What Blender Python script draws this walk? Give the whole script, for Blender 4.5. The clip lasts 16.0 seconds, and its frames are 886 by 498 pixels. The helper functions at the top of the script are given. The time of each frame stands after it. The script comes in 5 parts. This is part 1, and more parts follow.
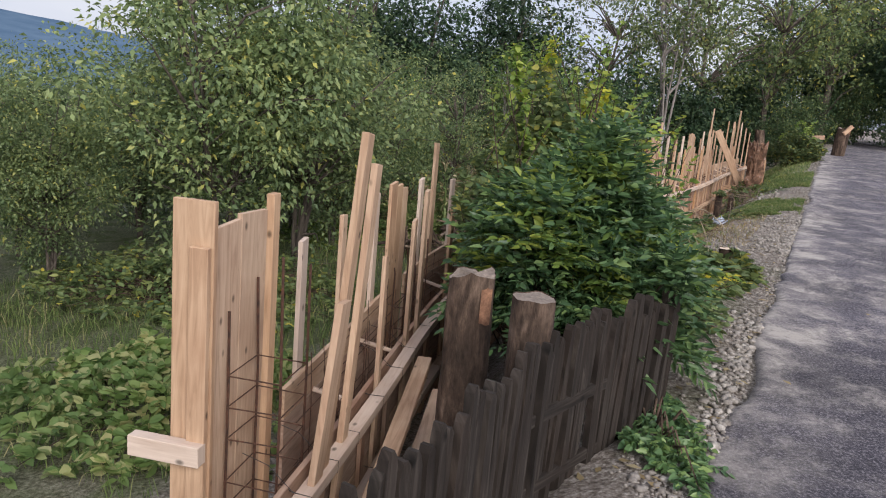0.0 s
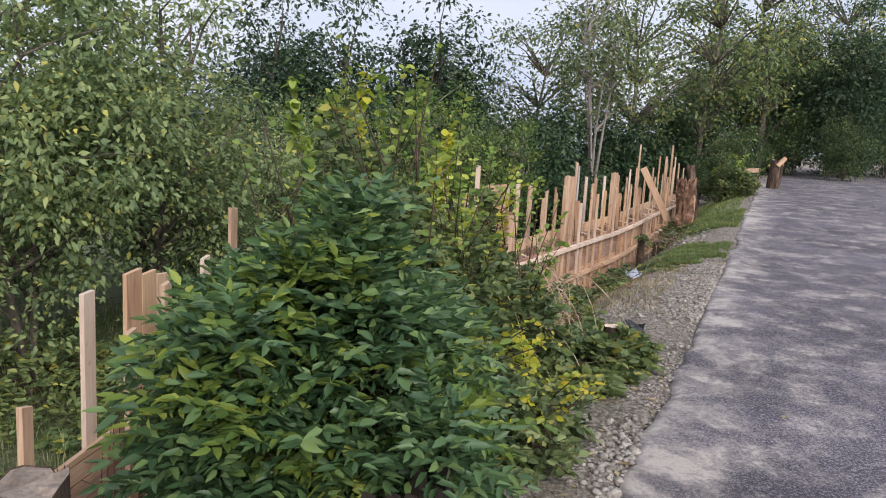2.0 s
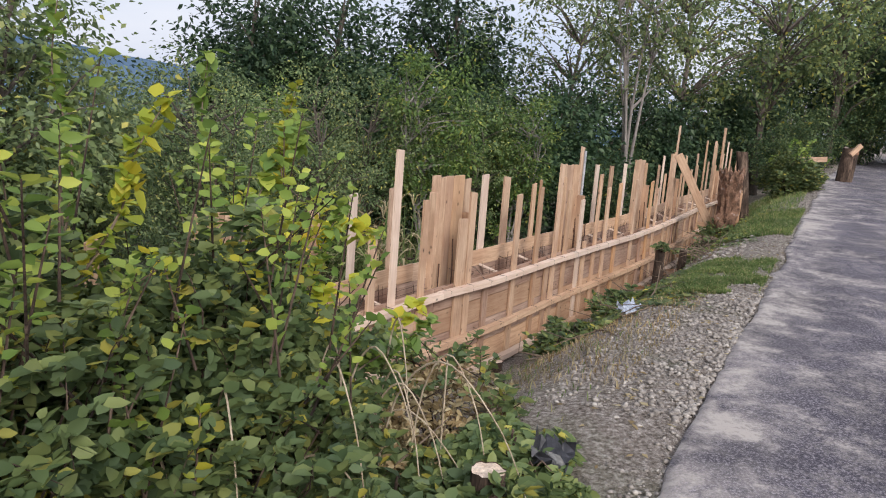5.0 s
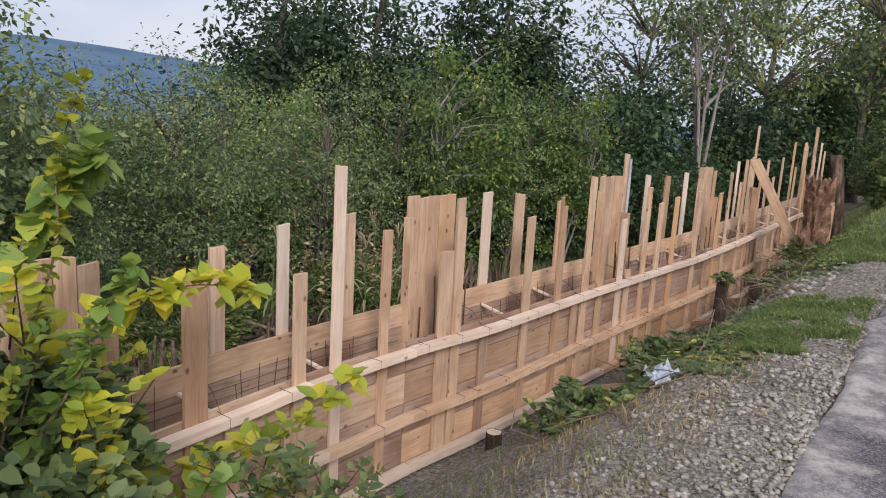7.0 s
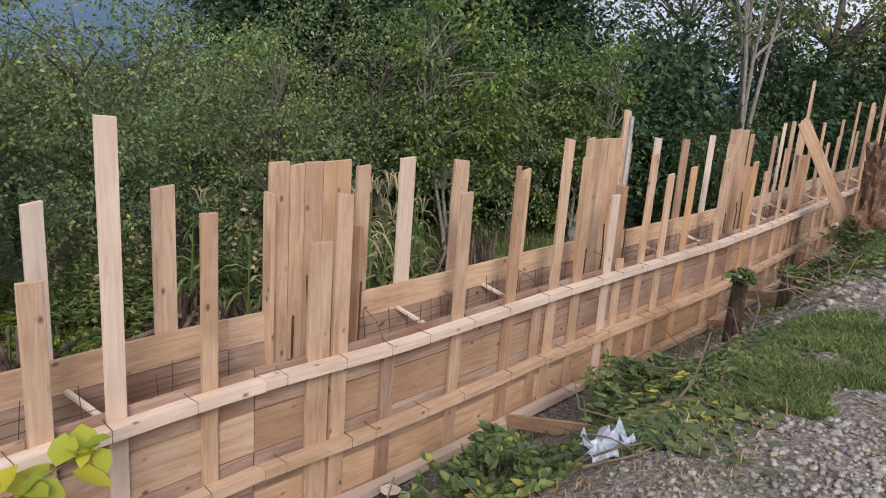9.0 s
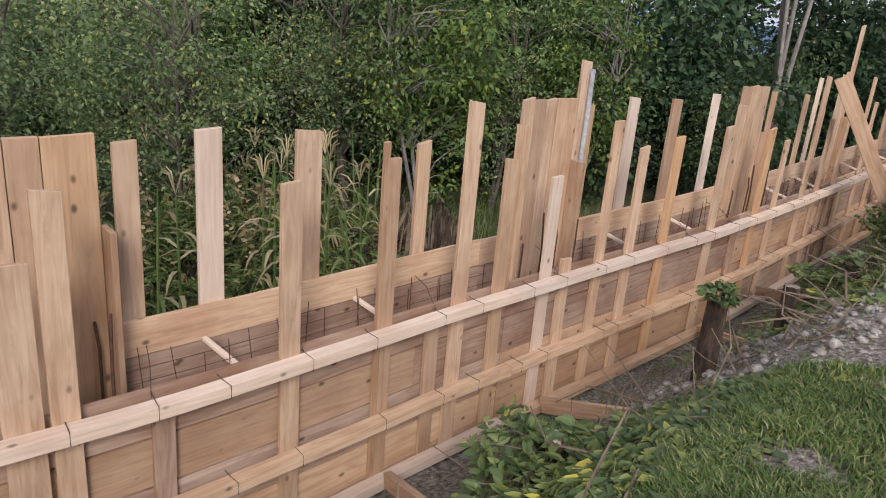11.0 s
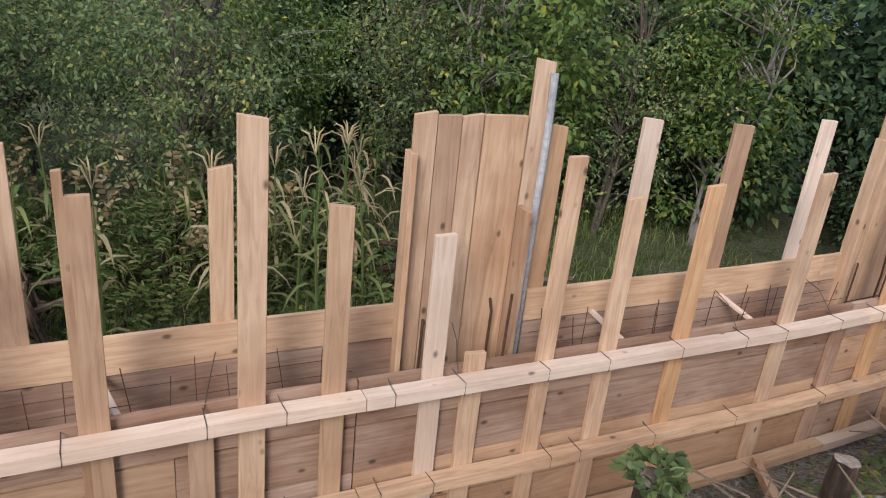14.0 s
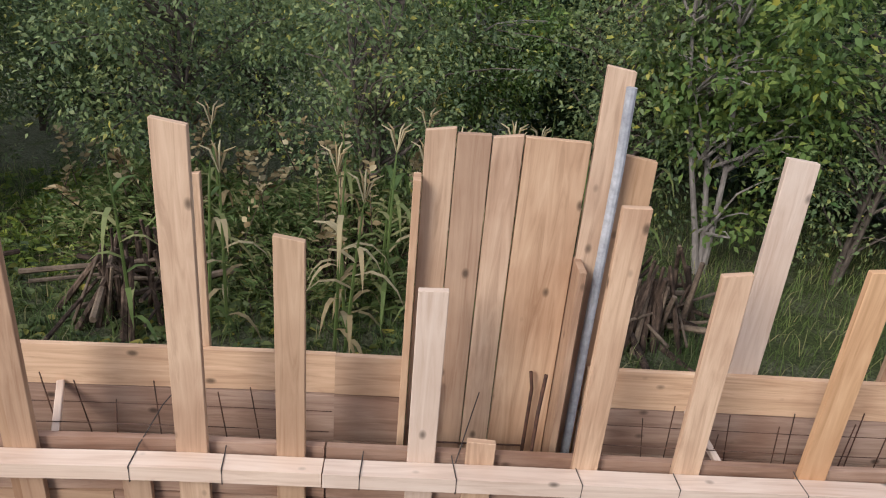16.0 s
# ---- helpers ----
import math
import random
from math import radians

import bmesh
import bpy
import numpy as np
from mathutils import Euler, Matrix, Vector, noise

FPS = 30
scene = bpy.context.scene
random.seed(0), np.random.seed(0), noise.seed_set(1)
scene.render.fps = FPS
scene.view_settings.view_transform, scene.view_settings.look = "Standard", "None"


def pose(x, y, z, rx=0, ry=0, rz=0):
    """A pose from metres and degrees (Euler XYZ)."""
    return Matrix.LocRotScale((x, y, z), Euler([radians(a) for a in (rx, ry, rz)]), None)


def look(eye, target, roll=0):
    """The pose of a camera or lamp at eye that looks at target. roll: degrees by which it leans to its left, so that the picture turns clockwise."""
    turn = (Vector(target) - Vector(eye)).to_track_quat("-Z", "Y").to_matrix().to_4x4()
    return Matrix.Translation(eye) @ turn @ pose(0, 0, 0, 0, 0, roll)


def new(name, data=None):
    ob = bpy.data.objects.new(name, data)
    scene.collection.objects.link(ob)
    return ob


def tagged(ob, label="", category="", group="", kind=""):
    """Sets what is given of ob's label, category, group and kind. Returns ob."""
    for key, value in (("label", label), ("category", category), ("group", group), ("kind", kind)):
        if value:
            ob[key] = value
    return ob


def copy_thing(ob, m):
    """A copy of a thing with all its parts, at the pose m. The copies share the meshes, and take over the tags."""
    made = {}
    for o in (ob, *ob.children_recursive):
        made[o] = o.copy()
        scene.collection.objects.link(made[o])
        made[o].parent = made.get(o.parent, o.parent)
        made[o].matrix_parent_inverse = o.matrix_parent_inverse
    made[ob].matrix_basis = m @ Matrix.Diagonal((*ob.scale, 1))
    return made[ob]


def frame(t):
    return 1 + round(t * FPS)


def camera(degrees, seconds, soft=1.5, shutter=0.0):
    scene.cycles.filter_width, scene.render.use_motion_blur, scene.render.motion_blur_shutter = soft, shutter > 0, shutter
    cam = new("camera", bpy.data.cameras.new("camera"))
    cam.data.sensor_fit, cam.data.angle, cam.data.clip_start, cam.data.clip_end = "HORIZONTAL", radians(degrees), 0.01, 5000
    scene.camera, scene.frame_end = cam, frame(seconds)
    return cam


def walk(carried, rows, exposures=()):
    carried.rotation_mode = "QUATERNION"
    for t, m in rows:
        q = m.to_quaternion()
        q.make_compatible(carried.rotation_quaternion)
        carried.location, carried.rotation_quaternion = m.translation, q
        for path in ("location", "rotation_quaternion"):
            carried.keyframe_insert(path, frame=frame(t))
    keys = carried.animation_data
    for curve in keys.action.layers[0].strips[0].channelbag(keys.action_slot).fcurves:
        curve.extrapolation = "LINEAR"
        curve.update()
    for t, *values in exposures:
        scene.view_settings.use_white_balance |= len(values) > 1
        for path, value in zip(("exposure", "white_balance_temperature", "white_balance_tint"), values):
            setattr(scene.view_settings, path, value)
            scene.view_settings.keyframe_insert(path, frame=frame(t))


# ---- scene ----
cam = camera(61.8, 16.0, soft=1.1)
METRES, EYE, TILT, LEAN, TURN = 13.5, 1.33, -12.0, -5.0, 0.0
ROWS = [
    (0.0, 0.0, 0.0, 0.0, 0.0, 0.0, -0.0),
    (0.5, 0.0185, 0.0253, 0.0084, -3.13, 1.1, 1.42),
    (1.0, 0.041, 0.0491, 0.0122, -3.55, 2.7, 2.21),
    (1.5, 0.0613, 0.0733, 0.0171, -2.9, 3.12, 2.8),
    (2.0, 0.0787, 0.1034, 0.0238, -2.94, 3.0, 2.42),
    (2.5, 0.0971, 0.1322, 0.0272, -2.26, 2.85, 2.11),
    (3.0, 0.1132, 0.1611, 0.0313, -1.52, 2.62, 1.68),
    (3.5, 0.1328, 0.1912, 0.0386, -1.42, 2.31, 0.61),
    (4.0, 0.1537, 0.2205, 0.0443, -0.73, 1.91, 0.3),
    (4.5, 0.1673, 0.2525, 0.0495, 0.08, 1.4, 0.29),
    (7.0, 0.2328, 0.3985, 0.0777, 7.93, 1.75, 0.12),
    (7.5, 0.2475, 0.4311, 0.0824, 7.64, 1.18, -1.06),
    (8.0, 0.2603, 0.4618, 0.0864, 8.63, 0.8, -1.19),
    (10.5, 0.3159, 0.619, 0.1108, 15.16, -5.92, -2.68),
    (11.0, 0.3298, 0.6453, 0.1173, 15.41, -6.12, -3.08),
    (11.5, 0.3452, 0.6763, 0.1241, 16.71, -6.41, -4.58),
    (12.0, 0.3629, 0.7027, 0.1296, 17.71, -6.66, -5.32),
    (12.5, 0.3724, 0.7262, 0.1337, 18.62, -7.08, -6.57),
    (13.0, 0.3794, 0.7501, 0.1404, 19.75, -7.46, -7.42),
    (13.5, 0.3914, 0.7713, 0.1434, 29.23, -8.49, -7.82),
    (14.0, 0.4026, 0.793, 0.1464, 33.27, -9.23, -8.11),
    (14.5, 0.4122, 0.8185, 0.1544, 35.61, -9.79, -10.2),
    (15.0, 0.4218, 0.8389, 0.1594, 47.19, -11.94, -10.55),
    (15.5, 0.4223, 0.8569, 0.1618, 52.39, -12.81, -11.12),
    (16.0, 0.4163, 0.8777, 0.164, 55.98, -13.9, -11.73),
]
walk(cam, [(t, pose(0, 0, EYE, TILT, LEAN, TURN) @ pose(METRES * x, METRES * y, METRES * z, 90 + pitch, roll, yaw)) for t, x, y, z, yaw, pitch, roll in ROWS],
     exposures=((0.0, 0.64), (2.0, 0.76), (4.5, 0.74), (8.0, 0.60), (10.5, 0.65), (13.0, 0.68), (16.0, 0.74)))

# ---- world, sun, exposure ----
scene.view_settings.exposure = 0.70
world = bpy.data.worlds.new("world")
scene.world = world
world.use_nodes = True
wn, wl = world.node_tree.nodes, world.node_tree.links
wn.clear()
sky = wn.new("ShaderNodeTexSky")
sky.sky_type = 'NISHITA'
sky.sun_disc = False
sky.sun_elevation, sky.sun_rotation = radians(24), radians(200)
sky.air_density, sky.dust_density, sky.ozone_density = 1.0, 3.0, 1.5
cloud = wn.new("ShaderNodeTexNoise")
cloud.inputs["Scale"].default_value, cloud.inputs["Detail"].default_value = 2.2, 5.0
cmap = wn.new("ShaderNodeMapping")
cmap.inputs["Scale"].default_value = (1.0, 1.0, 3.0)
ctex = wn.new("ShaderNodeTexCoord")
wl.new(ctex.outputs["Generated"], cmap.inputs["Vector"])
wl.new(cmap.outputs["Vector"], cloud.inputs["Vector"])
ramp = wn.new("ShaderNodeValToRGB")
ramp.color_ramp.elements[0].position, ramp.color_ramp.elements[0].color = 0.35, (5.6, 6.3, 8.2, 1)
ramp.color_ramp.elements[1].position, ramp.color_ramp.elements[1].color = 0.68, (8.4, 8.5, 9.3, 1)
wl.new(cloud.outputs["Fac"], ramp.inputs["Fac"])
over = wn.new("ShaderNodeMixRGB")
over.inputs["Fac"].default_value = 0.85
wl.new(sky.outputs["Color"], over.inputs["Color1"])
wl.new(ramp.outputs["Color"], over.inputs["Color2"])
bg = wn.new("ShaderNodeBackground")
bg.inputs["Strength"].default_value = 0.072
wl.new(over.outputs["Color"], bg.inputs["Color"])
wout = wn.new("ShaderNodeOutputWorld")
wl.new(bg.outputs["Background"], wout.inputs["Surface"])
sun = new("sun", bpy.data.lights.new("sun", 'SUN'))
sun.data.energy, sun.data.angle, sun.data.color = 2.0, radians(24), (1.0, 0.95, 0.9)
sun.matrix_world = look((6, -14, 12), (0, 4, 0))

# ---- materials ----
rng = np.random.default_rng(7)


def nodes_of(name):
    m = bpy.data.materials.new(name)
    m.use_nodes = True
    n, l = m.node_tree.nodes, m.node_tree.links
    return m, n, l, n["Principled BSDF"]


def noise_tex(n, l, vec, scale, detail=4.0, rough=0.55, distort=0.0):
    t = n.new("ShaderNodeTexNoise")
    t.inputs["Scale"].default_value, t.inputs["Detail"].default_value = scale, detail
    t.inputs["Roughness"].default_value, t.inputs["Distortion"].default_value = rough, distort
    if vec is not None:
        l.new(vec, t.inputs["Vector"])
    return t


def ramp_of(n, l, fac, stops):
    r = n.new("ShaderNodeValToRGB")
    e = r.color_ramp.elements
    e[0].position, e[0].color = stops[0][0], (*stops[0][1], 1)
    e[1].position, e[1].color = stops[-1][0], (*stops[-1][1], 1)
    for p, c in stops[1:-1]:
        k = e.new(p)
        k.color = (*c, 1)
    l.new(fac, r.inputs["Fac"])
    return r


def mix(n, l, kind, fac, a, b):
    m = n.new("ShaderNodeMixRGB")
    m.blend_type = kind
    for sock, v in (("Fac", fac), ("Color1", a), ("Color2", b)):
        if isinstance(v, (int, float)):
            m.inputs[sock].default_value = v
        elif isinstance(v, tuple):
            m.inputs[sock].default_value = (*v, 1)
        else:
            l.new(v, m.inputs[sock])
    return m.outputs["Color"]


def bump(n, l, height, strength, dist, bsdf):
    b = n.new("ShaderNodeBump")
    b.inputs["Strength"].default_value, b.inputs["Distance"].default_value = strength, dist
    l.new(height, b.inputs["Height"])
    l.new(b.outputs["Normal"], bsdf.inputs["Normal"])


def wood(name, light, mid, dark, stain=0.5, rough=0.75):
    """Sawn softwood; grain runs along u (metres) of the uv layer."""
    m, n, l, p = nodes_of(name)
    tc = n.new("ShaderNodeTexCoord")
    info = n.new("ShaderNodeObjectInfo")
    off = n.new("ShaderNodeVectorMath")
    off.operation = 'ADD'
    sc = n.new("ShaderNodeVectorMath")
    sc.operation = 'SCALE'
    sc.inputs[0].default_value = (37.0, 53.0, 11.0)
    l.new(info.outputs["Random"], sc.inputs["Scale"])
    l.new(tc.outputs["UV"], off.inputs[0])
    l.new(sc.outputs["Vector"], off.inputs[1])
    mp = n.new("ShaderNodeMapping")
    mp.inputs["Scale"].default_value = (1.3, 17.0, 1.0)
    l.new(off.outputs["Vector"], mp.inputs["Vector"])
    grain = noise_tex(n, l, mp.outputs["Vector"], 1.6, 6, 0.62, 1.6)
    c = ramp_of(n, l, grain.outputs["Fac"], [(0.22, dark), (0.5, mid), (0.75, light)]).outputs["Color"]
    kmap = n.new("ShaderNodeMapping")
    kmap.inputs["Scale"].default_value = (6.0, 9.5, 1.0)
    l.new(off.outputs["Vector"], kmap.inputs["Vector"])
    knot = n.new("ShaderNodeTexVoronoi")
    knot.inputs["Scale"].default_value = 0.9
    l.new(kmap.outputs["Vector"], knot.inputs["Vector"])
    kf = ramp_of(n, l, knot.outputs["Distance"], [(0.045, (1, 1, 1)), (0.075, (0.7, 0.7, 0.7)), (0.13, (0, 0, 0))]).outputs["Color"]
    c = mix(n, l, 'MIX', kf, c, tuple(v * 0.30 for v in mid))
    big = noise_tex(n, l, off.outputs["Vector"], 2.3, 3)
    sf = ramp_of(n, l, big.outputs["Fac"], [(0.40, (0, 0, 0)), (0.68, (stain, stain, stain))]).outputs["Color"]
    c = mix(n, l, 'MULTIPLY', sf, c, (0.55, 0.42, 0.36))
    hsv = n.new("ShaderNodeHueSaturation")
    vr = n.new("ShaderNodeMapRange")
    vr.inputs["To Min"].default_value, vr.inputs["To Max"].default_value = 0.86, 1.12
    l.new(info.outputs["Random"], vr.inputs["Value"])
    l.new(vr.outputs["Result"], hsv.inputs["Value"])
    tone = n.new("ShaderNodeTexWhiteNoise")
    tone.noise_dimensions = '1D'
    l.new(info.outputs["Random"], tone.inputs["W"])
    sr = n.new("ShaderNodeMapRange")
    sr.inputs["To Min"].default_value, sr.inputs["To Max"].default_value = 0.90, 1.06
    l.new(tone.outputs["Value"], sr.inputs["Value"])
    l.new(sr.outputs["Result"], hsv.inputs["Saturation"])
    l.new(c, hsv.inputs["Color"])
    l.new(hsv.outputs["Color"], p.inputs["Base Color"])
    p.inputs["Roughness"].default_value = rough
    p.inputs["Specular IOR Level"].default_value = 0.25
    bump(n, l, grain.outputs["Fac"], 0.35, 0.003, p)
    return m


def mottled(name, stops, scale, fine=0.25, fscale=60.0, rough=0.9, bstr=0.5, bdist=0.01, aspect=(1, 1, 1)):
    """Two-scale mottled surface on object coordinates."""
    m, n, l, p = nodes_of(name)
    tc = n.new("ShaderNodeTexCoord")
    mp = n.new("ShaderNodeMapping")
    mp.inputs["Scale"].default_value = aspect
    l.new(tc.outputs["Object"], mp.inputs["Vector"])
    a = noise_tex(n, l, mp.outputs["Vector"], scale, 6, 0.6, 0.3)
    b = noise_tex(n, l, mp.outputs["Vector"], fscale, 3, 0.7)
    c = ramp_of(n, l, a.outputs["Fac"], stops).outputs["Color"]
    g = ramp_of(n, l, b.outputs["Fac"], [(0.3, (1 - fine,) * 3), (0.7, (1 + fine,) * 3)]).outputs["Color"]
    c = mix(n, l, 'MULTIPLY', 1.0, c, g)
    l.new(c, p.inputs["Base Color"])
    p.inputs["Roughness"].default_value = rough
    p.inputs["Specular IOR Level"].default_value = 0.3
    h = mix(n, l, 'MIX', 0.5, a.outputs["Fac"], b.outputs["Fac"])
    bump(n, l, h, bstr, bdist, p)
    return m


def leafy(name, stops, rough=0.5, trans=0.34, spec=0.33):
    """Leaves: colour varies leaf by leaf, part of the light passes through."""
    m, n, l, p = nodes_of(name)
    geo = n.new("ShaderNodeNewGeometry")
    c = ramp_of(n, l, geo.outputs["Random Per Island"], stops).outputs["Color"]
    tc = n.new("ShaderNodeTexCoord")
    big = noise_tex(n, l, tc.outputs["Object"], 1.3, 4)
    g = ramp_of(n, l, big.outputs["Fac"], [(0.3, (0.58, 0.70, 0.72)), (0.7, (1.35, 1.28, 1.12))]).outputs["Color"]
    c = mix(n, l, 'MULTIPLY', 0.8, c, g)
    info = n.new("ShaderNodeObjectInfo")
    hsv = n.new("ShaderNodeHueSaturation")
    vr = n.new("ShaderNodeMapRange")
    vr.inputs["To Min"].default_value, vr.inputs["To Max"].default_value = 0.8, 1.2
    l.new(info.outputs["Random"], vr.inputs["Value"])
    l.new(vr.outputs["Result"], hsv.inputs["Value"])
    l.new(c, hsv.inputs["Color"])
    c = hsv.outputs["Color"]
    l.new(c, p.inputs["Base Color"])
    p.inputs["Roughness"].default_value = rough
    p.inputs["Specular IOR Level"].default_value = spec
    tr = n.new("ShaderNodeBsdfTranslucent")
    l.new(c, tr.inputs["Color"])
    ms = n.new("ShaderNodeMixShader")
    ms.inputs["Fac"].default_value = trans
    l.new(p.outputs["BSDF"], ms.inputs[1])
    l.new(tr.outputs["BSDF"], ms.inputs[2])
    l.new(ms.outputs["Shader"], n["Material Output"].inputs["Surface"])
    return m


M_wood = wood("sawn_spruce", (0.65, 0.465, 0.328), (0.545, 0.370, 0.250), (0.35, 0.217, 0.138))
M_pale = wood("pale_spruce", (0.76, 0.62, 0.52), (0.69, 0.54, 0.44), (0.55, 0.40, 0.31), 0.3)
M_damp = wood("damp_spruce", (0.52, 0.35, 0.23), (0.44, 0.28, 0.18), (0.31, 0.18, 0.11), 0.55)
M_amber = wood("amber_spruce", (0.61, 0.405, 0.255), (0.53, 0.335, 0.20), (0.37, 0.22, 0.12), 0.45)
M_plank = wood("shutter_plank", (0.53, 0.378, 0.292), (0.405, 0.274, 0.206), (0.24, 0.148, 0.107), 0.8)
M_old = wood("weathered_pale", (0.085, 0.070, 0.060), (0.034, 0.027, 0.023), (0.010, 0.008, 0.007), 0.6, 0.9)
M_cut = mottled("cut_wood", [(0.3, (0.14, 0.11, 0.09)), (0.7, (0.33, 0.27, 0.23))], 9, 0.3, 70)
M_bark = mottled("bark", [(0.34, (0.020, 0.014, 0.011)), (0.52, (0.075, 0.050, 0.037)), (0.70, (0.20, 0.14, 0.105))], 9, 0.45, 45, 0.95, 1.0, 0.03, (1, 1, 0.3))
M_redwood = mottled("torn_wood", [(0.3, (0.12, 0.06, 0.04)), (0.7, (0.38, 0.20, 0.12))], 12, 0.3, 60)
M_twig = mottled("twig", [(0.3, (0.09, 0.065, 0.05)), (0.7, (0.24, 0.18, 0.13))], 8, 0.3, 50)
M_straw = mottled("dry_straw", [(0.3, (0.24, 0.18, 0.12)), (0.7, (0.52, 0.43, 0.32))], 8, 0.3, 50)
M_trunk = mottled("tree_bark", [(0.3, (0.05, 0.042, 0.035)), (0.7, (0.16, 0.13, 0.11))], 4, 0.35, 30, 0.95, 0.8, 0.02, (1, 1, 0.3))
M_greytrunk = mottled("grey_tree_bark", [(0.3, (0.16, 0.14, 0.13)), (0.7, (0.32, 0.29, 0.27))], 4, 0.3, 30, 0.9, 0.6, 0.02, (1, 1, 0.3))
M_steel = mottled("rusty_steel", [(0.3, (0.035, 0.022, 0.018)), (0.7, (0.12, 0.055, 0.035))], 30, 0.3, 160, 0.7, 0.3, 0.002)
M_wire = mottled("tie_wire", [(0.3, (0.03, 0.027, 0.026)), (0.7, (0.08, 0.065, 0.06))], 30, 0.2, 160, 0.6, 0.2, 0.001)
# blue-grey of the tall board's lit side, put on a tube beside it
M_lit_side = mottled("grey_pipe", [(0.3, (0.28, 0.29, 0.32)), (0.7, (0.46, 0.47, 0.50))], 6, 0.2, 40, 0.5, 0.2, 0.002)
M_stone = mottled("pale_gravel", [(0.3, (0.15, 0.13, 0.115)), (0.52, (0.29, 0.26, 0.235)), (0.72, (0.52, 0.475, 0.43))], 17, 0.25, 60, 0.9, 0.5, 0.006)
M_freshcut = mottled("fresh_cut_wood", [(0.3, (0.48, 0.36, 0.27)), (0.7, (0.72, 0.60, 0.50))], 18, 0.3, 90)
M_rotten = mottled("rotten_wood", [(0.30, (0.03, 0.022, 0.018)), (0.46, (0.13, 0.075, 0.05)), (0.60, (0.24, 0.135, 0.09)), (0.76, (0.40, 0.35, 0.33))], 6, 0.4, 40, 0.95, 1.0, 0.03)
M_blackfilm = mottled("black_film", [(0.3, (0.012, 0.012, 0.014)), (0.7, (0.06, 0.06, 0.07))], 14, 0.3, 60, 0.3, 0.4, 0.01)
M_bag = mottled("blue_grey_film", [(0.3, (0.25, 0.29, 0.38)), (0.7, (0.55, 0.58, 0.64))], 14, 0.3, 60, 0.35, 0.4, 0.01)

L_dark = leafy("leaf_dark", [(0.0, (0.028, 0.056, 0.034)), (0.6, (0.056, 0.098, 0.052)), (1.0, (0.105, 0.155, 0.075))])
L_mid = leafy("leaf_mid", [(0.0, (0.080, 0.118, 0.055)), (0.6, (0.155, 0.205, 0.082)), (0.93, (0.25, 0.28, 0.10)), (1.0, (0.50, 0.42, 0.08))])
L_olive = leafy("leaf_olive", [(0.0, (0.115, 0.160, 0.080)), (0.6, (0.205, 0.265, 0.117)), (0.92, (0.305, 0.350, 0.160)), (1.0, (0.50, 0.45, 0.12))])
L_young = leafy("leaf_young_tree", [(0.0, (0.105, 0.155, 0.078)), (0.6, (0.190, 0.258, 0.115)), (0.92, (0.32, 0.37, 0.165)), (1.0, (0.52, 0.47, 0.12))])
L_gloss = leafy("leaf_glossy", [(0.0, (0.060, 0.120, 0.058)), (0.7, (0.125, 0.215, 0.090)), (1.0, (0.26, 0.36, 0.13))], 0.42, 0.32, 0.42)
L_wood = leafy("leaf_thicket", [(0.0, (0.040, 0.076, 0.040)), (0.65, (0.082, 0.132, 0.060)), (0.95, (0.165, 0.205, 0.08)), (1.0, (0.32, 0.30, 0.07))])
L_light = leafy("leaf_light", [(0.0, (0.09, 0.16, 0.05)), (0.7, (0.17, 0.25, 0.075)), (0.94, (0.24, 0.30, 0.08)), (1.0, (0.46, 0.42, 0.08))])
L_fresh = leafy("leaf_fresh", [(0.0, (0.14, 0.23, 0.055)), (0.6, (0.26, 0.35, 0.08)), (1.0, (0.46, 0.50, 0.10))], 0.5, 0.42)
L_yellow = leafy("leaf_yellow", [(0.0, (0.30, 0.38, 0.06)), (0.6, (0.50, 0.49, 0.06)), (1.0, (0.66, 0.52, 0.06))], 0.5, 0.45)
L_dry = leafy("leaf_dry", [(0.0, (0.22, 0.15, 0.08)), (0.6, (0.42, 0.32, 0.19)), (1.0, (0.56, 0.47, 0.32))], 0.8, 0.3, 0.1)
L_corn = leafy("leaf_corn", [(0.0, (0.09, 0.15, 0.045)), (0.6, (0.17, 0.235, 0.08)), (1.0, (0.36, 0.34, 0.17))], 0.6, 0.4)
L_grass = leafy("grass_blade", [(0.0, (0.085, 0.13, 0.045)), (0.75, (0.185, 0.245, 0.085)), (1.0, (0.42, 0.36, 0.20))], 0.7, 0.35, 0.2)


def across(n, l, pos):
    """Metres from the asphalt's edge towards the garden, as a node value."""
    sub = n.new("ShaderNodeVectorMath")
    sub.operation = 'SUBTRACT'
    sub.inputs[1].default_value = (1.09, 2.49, 0)
    l.new(pos, sub.inputs[0])
    dot = n.new("ShaderNodeVectorMath")
    dot.operation = 'DOT_PRODUCT'
    dot.inputs[1].default_value = (-0.885, 0.466, 0)
    l.new(sub.outputs["Vector"], dot.inputs[0])
    return dot.outputs["Value"]


def spread_of(n, l, value, lo, hi):
    m = n.new("ShaderNodeMapRange")
    m.inputs["From Min"].default_value, m.inputs["From Max"].default_value = lo, hi
    l.new(value, m.inputs["Value"])
    return m.outputs["Result"]


